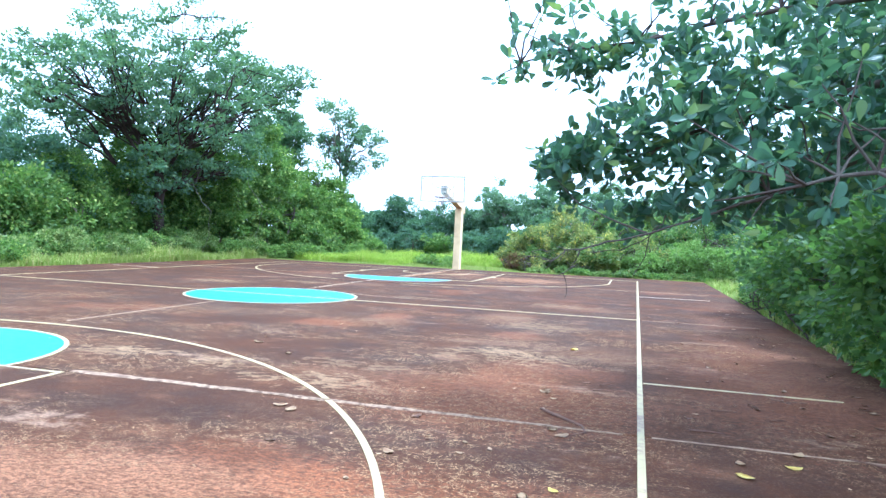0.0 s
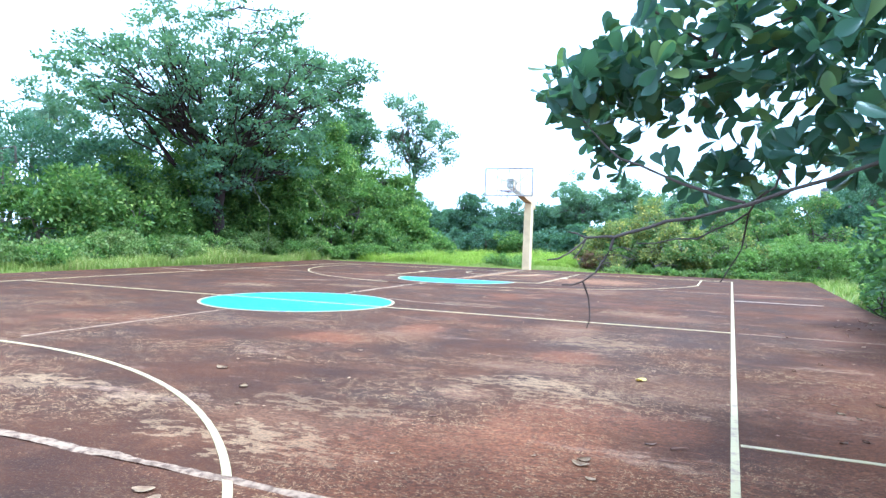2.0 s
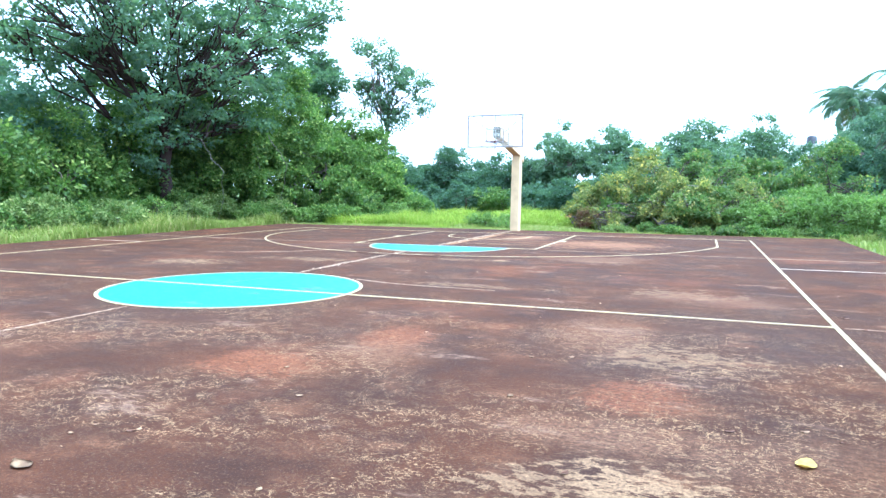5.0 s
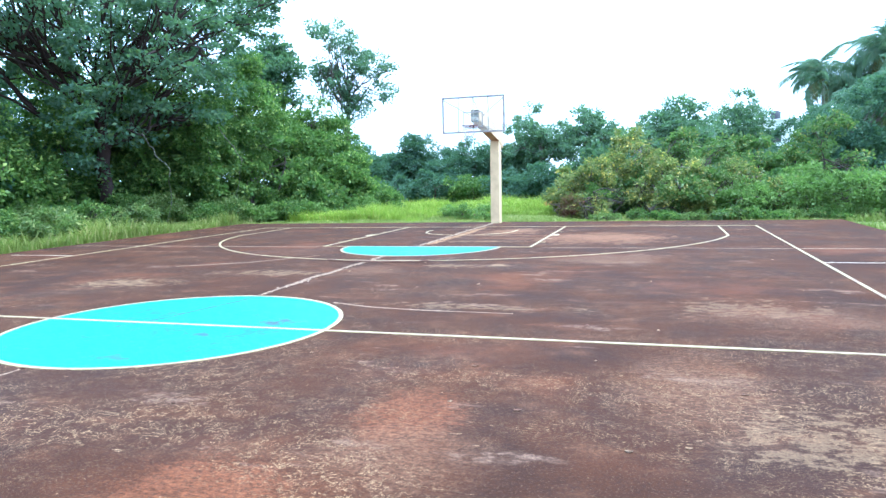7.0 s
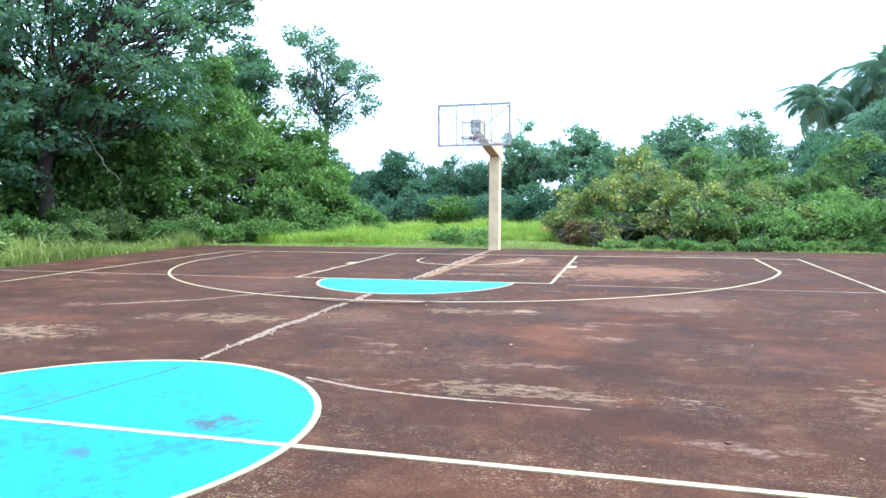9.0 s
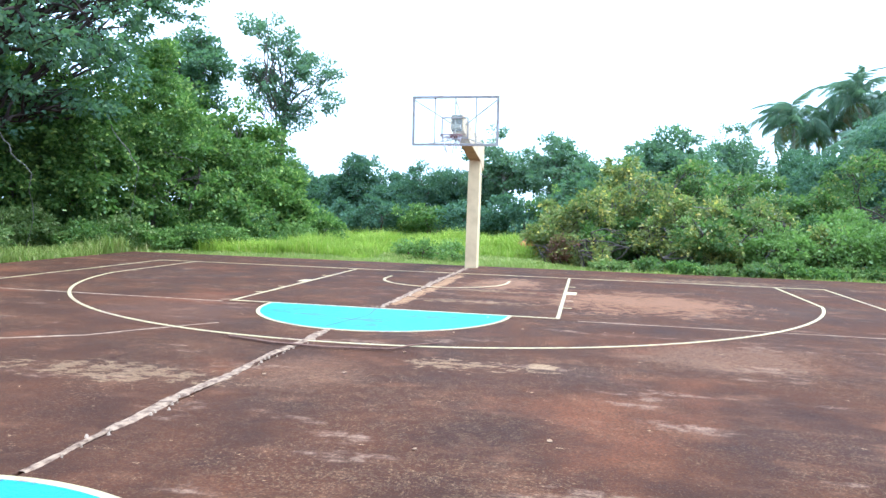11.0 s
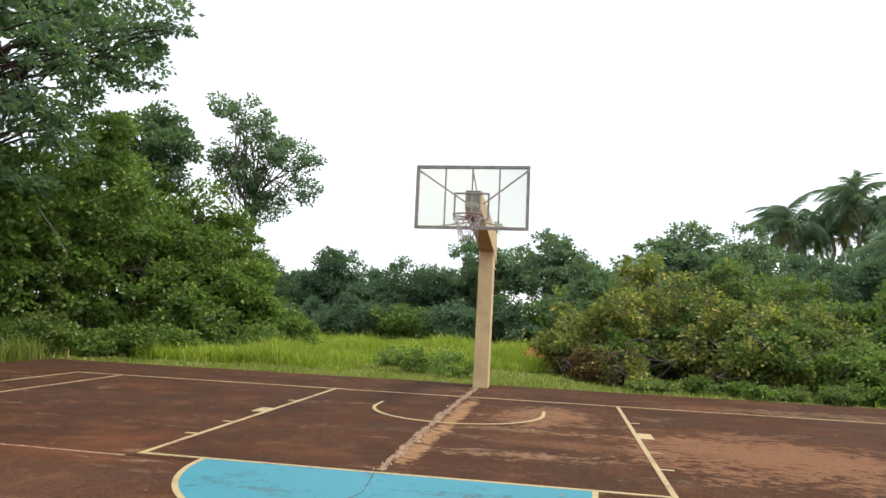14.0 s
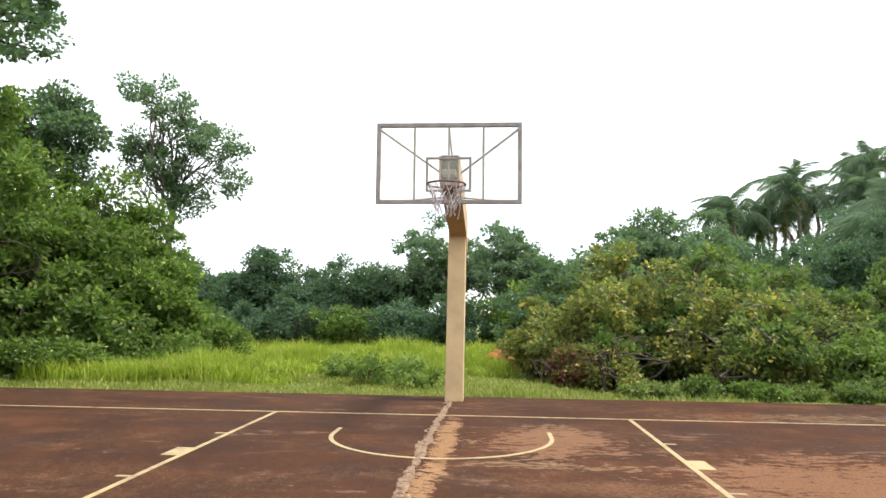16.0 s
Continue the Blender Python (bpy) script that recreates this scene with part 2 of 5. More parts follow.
    c = k.mix(k.ramp(k.noise(40, 3, 0.8, k.pos((1, 1, 1), (1, 5, 0))), 0.40, 0.34, 0, 0.55), c, (0.014, 0.008, 0.006))
    warm = k.n.new("ShaderNodeMix")
    warm.data_type, warm.blend_type = "RGBA", "MULTIPLY"
    warm.inputs["Factor"].default_value = 1.0
    warm.inputs["B"].default_value = (1.0, 0.97, 0.88, 1)
    k.l.new(c, warm.inputs["A"])
    k.base(warm.outputs["Result"])
    h = k.math("ADD", k.math("MULTIPLY", fine, 0.5), k.noise(7, 5))
    k.bump(h, 0.012, 0.55)
    k.l.new(k.ramp(mid, 0.3, 0.7, 0.82, 0.97), k.p.inputs["Roughness"])
    return k.m


def paint_mat(name, col, worn, lo, hi, amt=0.8):
    """Road paint, scuffed so that the concrete shows in flecks."""
    k = Mat(name, 0.6)
    a = k.ramp(k.math("ADD", k.math("MULTIPLY", k.noise(9, 5, 0.7), 0.6), k.math("MULTIPLY", k.noise(1.3, 4), 0.4)), lo, hi, 0, amt)
    c = k.mix(k.ramp(k.noise(3, 4), 0.3, 0.75, 0, 0.35), col, tuple(v * 0.78 for v in col))
    k.base(k.mix(a, c, worn))
    k.bump(k.noise(45, 4), 0.006, 0.5)
    return k.m


def disc_mat():
    """Cyan court paint with scuffs, drips and a few dark worn spots."""
    k = Mat("cyan_paint", 0.6)
    a = k.ramp(k.math("ADD", k.math("MULTIPLY", k.noise(9, 5, 0.7), 0.6), k.math("MULTIPLY", k.noise(1.3, 4), 0.4)), 0.535, 0.60, 0, 0.55)
    c = k.mix(k.ramp(k.noise(3, 4), 0.3, 0.75, 0, 0.30), (0.042, 0.198, 0.245), (0.034, 0.160, 0.196))
    c = k.mix(a, c, (0.026, 0.10, 0.115))
    sep = k.n.new("ShaderNodeSeparateXYZ")
    k.l.new(k.geo.outputs["Position"], sep.inputs[0])
    frayed = k.noise(7, 6, 0.75)
    for cx, cy, rx, ry, amt in ((1.08, 0.28, 0.30, 0.17, 0.85), (0.62, -0.42, 0.16, 0.08, 0.6), (0.36, -1.36, 0.20, 0.10, 0.5), (-0.5, 0.5, 0.30, 0.10, 0.4), (0.1, 7.2, 0.5, 0.12, 0.5), (0.7, 7.7, 0.45, 0.14, 0.55), (-0.8, 7.4, 0.4, 0.1, 0.45), (0.2, 6.8, 0.3, 0.12, 0.45)):
        dx = k.math("DIVIDE", k.math("SUBTRACT", sep.outputs[0], cx), rx)
        dy = k.math("DIVIDE", k.math("SUBTRACT", sep.outputs[1], cy), ry)
        d = k.math("ADD", k.math("ADD", k.math("MULTIPLY", dx, dx), k.math("MULTIPLY", dy, dy)), k.math("MULTIPLY", k.math("SUBTRACT", frayed, 0.5), 9.0))
        c = k.mix(k.ramp(d, 0.6, -0.3, 0, amt), c, (0.050, 0.055, 0.045))
    k.base(c)
    k.bump(k.noise(45, 4), 0.006, 0.5)
    return k.m


SLAB = slab_mat()
LINE = paint_mat("line_paint", (0.375, 0.295, 0.140), (0.20, 0.12, 0.085), 0.48, 0.60)
LINE_OLD = paint_mat("faded_line_paint", (0.52, 0.42, 0.30), (0.19, 0.10, 0.08), 0.44, 0.60)
CYAN = disc_mat()


def plain_mat(name, col, col2, rough, scale=6.0, metal=0.0, bump=0.004):
    k = Mat(name, rough)
    k.p.inputs["Metallic"].default_value = metal
    f = k.noise(scale, 5, 0.6)
    k.base(k.mix(k.ramp(f, 0.35, 0.7), col, col2))
    k.bump(k.noise(scale * 8, 4), bump, 0.5)
    return k.m


MORTAR = plain_mat("broken_mortar", (0.29, 0.195, 0.12), (0.085, 0.048, 0.030), 0.95, 16, 0, 0.02)
MORTAR_PALE = plain_mat("mortar_chips", (0.34, 0.25, 0.17), (0.20, 0.14, 0.09), 0.95, 14, 0, 0.01)
JOINT = plain_mat("joint_dirt", (0.17, 0.105, 0.065), (0.29, 0.205, 0.130), 0.95, 12)
SOIL = plain_mat("dark_soil", (0.07, 0.045, 0.03), (0.05, 0.03, 0.02), 0.95, 3)
POLE = plain_mat("cream_concrete_paint", (0.68, 0.50, 0.27), (0.56, 0.40, 0.22), 0.75, 2.5)
ARM = plain_mat("arm_paint", (0.62, 0.44, 0.25), (0.48, 0.33, 0.19), 0.75, 3)
STEEL = plain_mat("grey_steel", (0.34, 0.31, 0.275), (0.25, 0.205, 0.175), 0.6, 8)
PLATE = plain_mat("dark_plate", (0.050, 0.052, 0.050), (0.085, 0.075, 0.066), 0.6, 6)
RIM = plain_mat("rim_paint", (0.16, 0.055, 0.05), (0.10, 0.06, 0.05), 0.55, 12)
NET = plain_mat("net_cord", (0.55, 0.50, 0.48), (0.30, 0.24, 0.25), 0.9, 20)
WHITE_WALL = plain_mat("whitewash", (0.72, 0.72, 0.70), (0.58, 0.58, 0.56), 0.9, 2)
TANK = plain_mat("black_plastic", (0.04, 0.04, 0.045), (0.06, 0.06, 0.06), 0.5, 4)
DEAD_YELLOW = plain_mat("yellow_leaf", (0.72, 0.58, 0.15), (0.60, 0.42, 0.10), 0.6, 14)
DEAD_PALE = plain_mat("pale_dry_leaf", (0.44, 0.30, 0.165), (0.24, 0.145, 0.08), 0.7, 14)
DEAD_BROWN = plain_mat("brown_leaf", (0.16, 0.08, 0.05), (0.24, 0.13, 0.07), 0.7, 14)
STICK = plain_mat("dry_stick", (0.16, 0.085, 0.055), (0.085, 0.045, 0.032), 0.85, 9)
LATERITE = plain_mat("laterite", (0.42, 0.14, 0.05), (0.30, 0.10, 0.05), 0.95, 5, 0, 0.02)


def ground_mat():
    k = Mat("ground_soil", 0.95)
    c = k.mix(k.ramp(k.noise(0.35, 5), 0.4, 0.65), (0.075, 0.105, 0.025), (0.13, 0.16, 0.035))
    c = k.mix(k.ramp(k.noise(1.7, 5), 0.55, 0.72, 0, 0.7), c, (0.17, 0.095, 0.055))
    k.base(c)
    k.bump(k.noise(9, 5), 0.05, 0.8)
    return k.m


def glass_mat():
    """Aged acrylic sheet: mostly clear, faintly yellowed, with a little gloss."""
    k = Mat("acrylic", 0.25)
    k.base(k.mix(k.noise(3), (0.80, 0.78, 0.66), (0.72, 0.72, 0.64)))
    clear = k.n.new("ShaderNodeBsdfTransparent")
    clear.inputs[0].default_value = (0.97, 0.96, 0.91, 1)
    ms = k.n.new("ShaderNodeMixShader")
    ms.inputs[0].default_value = 0.16
    k.l.new(clear.outputs[0], ms.inputs[1])
    k.l.new(k.p.outputs[0], ms.inputs[2])
    k.l.new(ms.outputs[0], k.n["Material Output"].inputs[0])
    return k.m


GROUND, ACRYLIC = ground_mat(), glass_mat()


# ---- mesh helpers ----
def mesh_of(name, verts, faces, material, smooth=False):
    me = bpy.data.meshes.new(name)
    me.from_pydata([tuple(v) for v in verts], [], [tuple(f) for f in faces])
    me.materials.append(material)
    if smooth:
        me.polygons.foreach_set("use_smooth", [True] * len(me.polygons))
    me.update()
    return me


def mesh_np(name, verts, faces, material):
    """A large mesh from arrays; faces is (n, 3) or (n, 4)."""
    me = bpy.data.meshes.new(name)
    n, k = faces.shape
    me.vertices.add(len(verts))
    me.vertices.foreach_set("co", verts.astype(np.float32).ravel())
    me.loops.add(n * k)
    me.loops.foreach_set("vertex_index", faces.astype(np.int32).ravel())
    me.polygons.add(n)
    me.polygons.foreach_set("loop_start", np.arange(0, n * k, k, dtype=np.int32))
    me.polygons.foreach_set("loop_total", np.full(n, k, dtype=np.int32))
    me.materials.append(material)
    me.update(calc_edges=True)
    return me


def put(name, me, parent=None, label="", at=(0, 0, 0)):
    ob = new(name, me)
    ob.location = at
    if parent is not None:
        ob.parent = parent
    if label:
        tagged(ob, label)
    return ob


def part(name, bm, material, parent=None, label="", at=(0, 0, 0), smooth=False):
    """Links a bmesh as one mesh object under a thing or part."""
    bmesh.ops.recalc_face_normals(bm, faces=bm.faces)
    me = bpy.data.meshes.new(name)
    bm.to_mesh(me)
    bm.free()
    me.materials.append(material)
    if smooth:
        me.polygons.foreach_set("use_smooth", [True] * len(me.polygons))
    return put(name, me, parent, label, at)


def thing(name, label, category, at=(0, 0, 0), group="", kind=""):
    ob = new(name)
    ob.location = at
    return tagged(ob, label, category, group, kind)


def box_bm(x0, x1, y0, y1, z0, z1, bevel=0.0):
    bm = bmesh.new()
    bmesh.ops.create_cube(bm, size=1, matrix=Matrix.Translation(((x0 + x1) / 2, (y0 + y1) / 2, (z0 + z1) / 2)) @ Matrix.Diagonal((x1 - x0, y1 - y0, z1 - z0, 1)))
    if bevel:
        bmesh.ops.bevel(bm, geom=bm.edges[:], offset=bevel, segments=2, affect="EDGES", profile=0.5)
    return bm


def tube(points, radii, sides=7):
    """Vertices and quads of a tapered tube along a polyline."""
    pts = [Vector(p) for p in points]
    verts, faces = [], []
    for i, p in enumerate(pts):
        d = (pts[min(i + 1, len(pts) - 1)] - pts[max(i - 1, 0)]).normalized()
        side = d.cross(Vector((0.31, 0.17, 0.93))).normalized() if abs(d.z) < 0.9 else d.cross(Vector((1, 0.2, 0))).normalized()
        up = side.cross(d)
        for s in range(sides):
            a = 2 * math.pi * s / sides
            verts.append(p + (side * math.cos(a) + up * math.sin(a)) * radii[i])
    for i in range(len(pts) - 1):
        for s in range(sides):
            s2 = (s + 1) % sides
            faces.append((i * sides + s, i * sides + s2, (i + 1) * sides + s2, (i + 1) * sides + s))
    return verts, faces


def join(pieces):
    verts, faces = [], []
    for v, f in pieces:
        o = len(verts)
        verts += v
        faces += [tuple(i + o for i in q) for q in f]
    return verts, faces


def bent(a, b, rng, n=6, wob=0.08, sag=0.0):
    """A wavering polyline from a to b."""
    a, b = Vector(a), Vector(b)
    L = (b - a).length
    out = []
    for i in range(n + 1):
        u = i / n
        p = a.lerp(b, u)
        if 0 < i < n:
            p = p + Vector(rng.normal(0, wob * L / 3, 3))
        p.z += sag * math.sin(math.pi * u) * L
        out.append(p)
    return out


SMALL_LEAF = np.array([(0, 0, 0), (-0.30, 0.45, 0.10), (0, 1.0, -0.05), (0.30, 0.45, 0.10), (0, 0.5, -0.02)])
SMALL_FACES = np.array([(0, 4, 1), (1, 4, 2), (0, 3, 4), (4, 3, 2)])
BIG_OUT = [(0.05, 0.16), (0.13, 0.32), (0.215, 0.50), (0.265, 0.68), (0.245, 0.84), (0.15, 0.96)]
BIG_LEAF = np.array([(0, 0, 0)] + [(0, y, 0.04 - 0.16 * y * y) for w, y in BIG_OUT] + [(0, 1.0, -0.13)]
                    + [(-w, y, 0.04 - 0.16 * y * y + 0.28 * w) for w, y in BIG_OUT] + [(w, y, 0.04 - 0.16 * y * y + 0.28 * w) for w, y in BIG_OUT])
BIG_FACES = np.array([(0, 1, 8, 8), (0, 14, 1, 1)] + [(7 + k, k, k + 1, 8 + k) for k in range(1, 6)] + [(13 + k, 14 + k, k + 1, k) for k in range(1, 6)] + [(13, 6, 7, 7), (19, 7, 6, 6)])


def spread(centres, normals, sizes, rng, template, faces, width=1.0):
    """Copies a leaf template to every centre, pointing along its normal, with a random roll."""
    n = len(centres)
    y = normals / np.linalg.norm(normals, axis=1, keepdims=True)
    r = rng.normal(size=(n, 3))
    x = np.cross(y, r)
    x /= np.linalg.norm(x, axis=1, keepdims=True) + 1e-9
    z = np.cross(x, y)
    t = template * np.array((width, 1, 1))
    v = centres[:, None, :] + sizes[:, None, None] * (t[None, :, 0:1] * x[:, None] + t[None, :, 1:2] * y[:, None] + t[None, :, 2:3] * z[:, None])
    f = faces[None] + (np.arange(n) * len(template))[:, None, None]
    return v.reshape(-1, 3), f.reshape(-1, faces.shape[1])


def tris_of(f):
    """Splits quads into triangles, dropping the empty ones."""
    if f.shape[1] == 3:
        return f
    t = np.concatenate((f[:, [0, 1, 2]], f[:, [0, 2, 3]]))
    return t[(t[:, 0] != t[:, 1]) & (t[:, 1] != t[:, 2]) & (t[:, 0] != t[:, 2])]


def clumps_in(blobs, n, rng, shell=0.55):
    """Points spread over ellipsoids, more of them near their skins."""
    w = np.array([b[3] * b[4] + b[4] * b[5] + b[3] * b[5] for b in blobs])
    which = rng.choice(len(blobs), n, p=w / w.sum())
    d = rng.normal(size=(n, 3))
    d /= np.linalg.norm(d, axis=1, keepdims=True)
    r = (shell + (1 - shell) * rng.random(n)) ** 0.6
    b = np.array(blobs)[which]
    return b[:, :3] + d * r[:, None] * b[:, 3:6], d


def crown(name, blobs, rng, clumps, per, clump_r, leaf, material, parent, shell=0.5, width=1.0, zmin=-0.05, flat=0.7, label=""):
    """A crown of many small leaves in uneven clumps."""
    c, d = clumps_in(blobs, clumps, rng, shell)
    cr = clump_r * rng.uniform(0.5, 1.35, clumps)
    o = rng.normal(size=(clumps, per, 3))
    o /= np.linalg.norm(o, axis=2, keepdims=True)
    o *= rng.random((clumps, per, 1)) ** 0.5 * cr[:, None, None]
    o[:, :, 2] *= flat
    p = (c[:, None] + o).reshape(-1, 3)
    nrm = (o * 1.2 + d[:, None] * 0.25 * cr[:, None, None]).reshape(-1, 3) / clump_r + rng.normal(0, 0.45, (clumps * per, 3))
    nrm[:, 2] -= 0.15
    keep = p[:, 2] > zmin
    p, nrm = p[keep], nrm[keep]
    v, f = spread(p, nrm, leaf * rng.uniform(0.65, 1.3, len(p)), rng, SMALL_LEAF, SMALL_FACES, width)
    put(name, mesh_np(name, v, f, material), parent, label)
    return c


def tree(name, label, base, trunk_top, trunk_r, blobs, seed, clumps, per, clump_r, leaf, material, bark=BARK, limbs=7, lean=(0, 0), shell=0.5,
         category="tree", group="", width=1.0, stems=1, twigs=5, thick=0.46, flat=0.7):
    """A tree or shrub: tapered trunk, limbs with twigs, and a crown."""
    rng = np.random.default_rng(seed)
    root = thing(name, label, category, (0, 0, 0), group)
    base = Vector(base)
    tops = []
    for s in range(stems):
        off = Vector((rng.normal(0, 0.25), rng.normal(0, 0.25), 0)) * (stems > 1)
        top = base + Vector((lean[0], lean[1], trunk_top)) + off * 2.5
        pts = bent(base + off - Vector((0, 0, 0.15)), top, rng, 7, 0.07)
        rad = [trunk_r * (1.35 if i == 0 else 1 - 0.5 * i / 7) for i in range(8)]
        v, f = tube(pts, rad, 9)
        put("trunk", mesh_of("trunk", v, f, bark, True), root)
        tops.append((pts, rad))
    c = crown("crown", blobs, rng, clumps, per, clump_r, leaf, material, root, shell, width, flat=flat)
    pick = c[rng.permutation(len(c))]
    for i in range(limbs):
        pts, rad = tops[i % stems]
        j = 4 + i % 4
        end = Vector(pick[i])
        limb = bent(pts[j], end, rng, 6, 0.10, 0.05)
        pieces = [tube(limb, [rad[j] * thick * (1 - 0.85 * u / 6) + 0.008 for u in range(7)], 6)]
        near = sorted(pick[limbs:], key=lambda q: (Vector(q) - end).length)[:twigs]
        for q in near:
            k = int(rng.integers(2, 6))
            pieces.append(tube(bent(limb[k], q, rng, 4, 0.10), [rad[j] * 0.22 * (1 - 0.8 * u / 4) + 0.005 for u in range(5)], 5))
        v, f = join(pieces)
        put("limb", mesh_of("limb", v, f, bark, True), root)
    return root


def lumpy(x, y, rx, ry, h, seed, n=6):
    """Overlapping lobes that give a bush an uneven outline."""
    r = np.random.default_rng(seed)
    lobes = [(x, y, h * 0.36, rx * 0.9, ry * 0.9, h * 0.36)]
    for i in range(n):
        a, d = r.uniform(0, 2 * math.pi), r.uniform(0.15, 0.75)
        k = r.uniform(0.34, 0.58)
        z = h * r.uniform(0.30, 0.80) * (1.15 - 0.45 * d)
        lobes.append((x + rx * d * math.cos(a), y + ry * d * math.sin(a), min(z, h * (1 - 0.5 * k)), rx * k, ry * k, h * k * 0.55))
    return lobes


def ragged_lobes(x, y, r, h, seed, n=14):
    """Many small lobes on a thin core: a bush with gaps, shoots and a broken outline."""
    g = np.random.default_rng(seed)
    lobes = [(x, y, h * 0.32, r * 0.62, r * 0.62, h * 0.30)]
    for i in range(n):
        a, d, k = g.uniform(0, 2 * math.pi), g.uniform(0.1, 0.95), g.uniform(0.16, 0.36)
        lobes.append((x + r * d * math.cos(a), y + r * d * math.sin(a), h * g.uniform(0.18, 0.95) * (1.1 - 0.5 * d), r * k, r * k, h * k * 0.45))
    return lobes


# ---- court slab ----
WEST, EAST, NORTH, SOUTH, JOINT_X = -9.9, 10.1, 16.2, -22.0, -0.14
ground_bm = bmesh.new()
bmesh.ops.create_grid(ground_bm, x_segments=60, y_segments=60, size=400, matrix=Matrix.Translation((0, 30, -0.07)))
ground = part("ground", ground_bm, GROUND)
tagged(ground, "grassy reddish ground around the sports court", "ground", kind="structure")

court = thing("floor", "weathered red-brown concrete basketball court slab", "floor", kind="structure")
ROWS_Y = [SOUTH, -16.0, -8.0, 0.0, 8.12, NORTH]
for i in range(5):
    for x0, x1 in ((WEST, JOINT_X), (JOINT_X, EAST)):
        y0, y1 = ROWS_Y[i] + 0.010, ROWS_Y[i + 1] - 0.010
        bm = box_bm(x0 + 0.012, x1 - 0.012, y0, y1, -0.16, 0.0, 0.008)
        part("slab_panel", bm, SLAB, court)


def ragged(points, widths, seed, z0, z1, step=0.05):
    """A strip of uneven width along a polyline, lying flat."""
    rng = np.random.default_rng(seed)
    bm = bmesh.new()
    prev = None
    for (a, b), (wa, wb) in zip(zip(points, points[1:]), zip(widths, widths[1:])):
        a, b = Vector((*a, 0)), Vector((*b, 0))
        n = max(2, int((b - a).length / step))
        nrm = Vector((-(b - a).y, (b - a).x, 0)).normalized()
        for i in range(n + 1):
            p = a.lerp(b, i / n)
            w = (wa + (wb - wa) * i / n) / 2
            drift = 0.35 * w * (noise.noise(p * 0.9) + noise.noise(p * 4))
            l = p + nrm * (drift + w * max(0.1, 0.75 + 0.25 * rng.random() + 0.8 * noise.noise(p * 1.9) + 0.35 * noise.noise(p * 8)))
            r = p + nrm * (drift - w * max(0.1, 0.75 + 0.25 * rng.random() + 0.8 * noise.noise(p * 1.9 + Vector((9, 9, 0))) + 0.35 * noise.noise(p * 8 + Vector((3, 5, 0)))))
            zt = z1 * (0.5 + 0.5 * rng.random())
            row = [bm.verts.new((l.x, l.y, z0)), bm.verts.new((l.x * 0.8 + r.x * 0.2, l.y * 0.8 + r.y * 0.2, zt)),
                   bm.verts.new((r.x * 0.8 + l.x * 0.2, r.y * 0.8 + l.y * 0.2, zt)), bm.verts.new((r.x, r.y, z0))]
            if prev:
                for q in range(3):
                    bm.faces.new((prev[q], row[q], row[q + 1], prev[q + 1]))
            prev = row
    return bm


# broken mortar in the joints
part("joint_mortar", ragged([(-0.08, 15.5), (-0.14, 12.5), (-0.14, 8.3)], [0.09, 0.14, 0.11], 3, -0.002, 0.012), MORTAR, court, "broken pale mortar along a joint")
part("joint_mortar", ragged([(-0.17, 6.38), (-0.20, 4.5), (-0.18, 3.2), (-0.14, 1.85)], [0.12, 0.10, 0.12, 0.06], 4, -0.002, 0.010), MORTAR, court, "broken pale mortar along a joint")
part("joint_mortar", ragged([(-0.14, -1.85), (-0.14, -5.4)], [0.05, 0.06], 5, -0.002, 0.006), MORTAR, court)
part("joint_mortar", ragged([(2.45, -7.95), (5.0, -7.97), (7.4, -8.0)], [0.12, 0.085, 0.04], 6, -0.002, 0.008), MORTAR, court)
part("joint_mortar", ragged([(7.6, -8.0), (9.5, -8.02)], [0.04, 0.03], 7, -0.002, 0.005), JOINT, court)
part("joint_mortar", ragged([(2.7, 8.1), (9.6, 8.14)], [0.035, 0.05], 8, -0.002, 0.005), JOINT, court)
part("joint_mortar", ragged([(-9.6, 8.14), (-2.5, 8.1)], [0.04, 0.05], 9, -0.002, 0.005), JOINT, court)
part("joint_mortar", ragged([(7.6, 0.0), (9.6, 0.0)], [0.03, 0.03], 10, -0.002, 0.004), JOINT, court)
rubble_rng = np.random.default_rng(14)
pieces = []
for y in np.concatenate((np.arange(8.4, 15.4, 0.055), np.arange(1.95, 6.3, 0.075))):
    if rubble_rng.random() < 0.45:
        continue
    r = rubble_rng.uniform(0.008, 0.020) * (0.7 if y < 7 else 1.0)
    c = Vector((-0.13 + rubble_rng.normal(0, 0.035), y + rubble_rng.normal(0, 0.02), 0.006))
    top = [c + Vector((r * math.cos(a) * rubble_rng.uniform(0.4, 0.9), r * math.sin(a) * rubble_rng.uniform(0.4, 0.9), rubble_rng.uniform(0.006, 0.016))) for a in (0.3, 1.6, 2.9, 4.2, 5.4)]
    low = [c + Vector((r * 1.25 * math.cos(a), r * 1.25 * math.sin(a), -0.008)) for a in (0.3, 1.6, 2.9, 4.2, 5.4)]
    pieces.append((top + low, [(0, 1, 2, 3, 4)] + [(k, k + 5, (k + 1) % 5 + 5, (k + 1) % 5) for k in range(5)]))
v, f = join(pieces)
tagged(put("mortar_rubble", mesh_of("mortar_rubble", v, f, MORTAR_PALE), court), "crumbled pale mortar chips in the joint", kind="stuff")
part("crack_fill", ragged([(-3.6, 4.5), (-2.5, 5.2), (-2.0, 5.9), (-1.6, 6.4)], [0.03, 0.06, 0.05, 0.03], 12, -0.002, 0.005), JOINT, court)

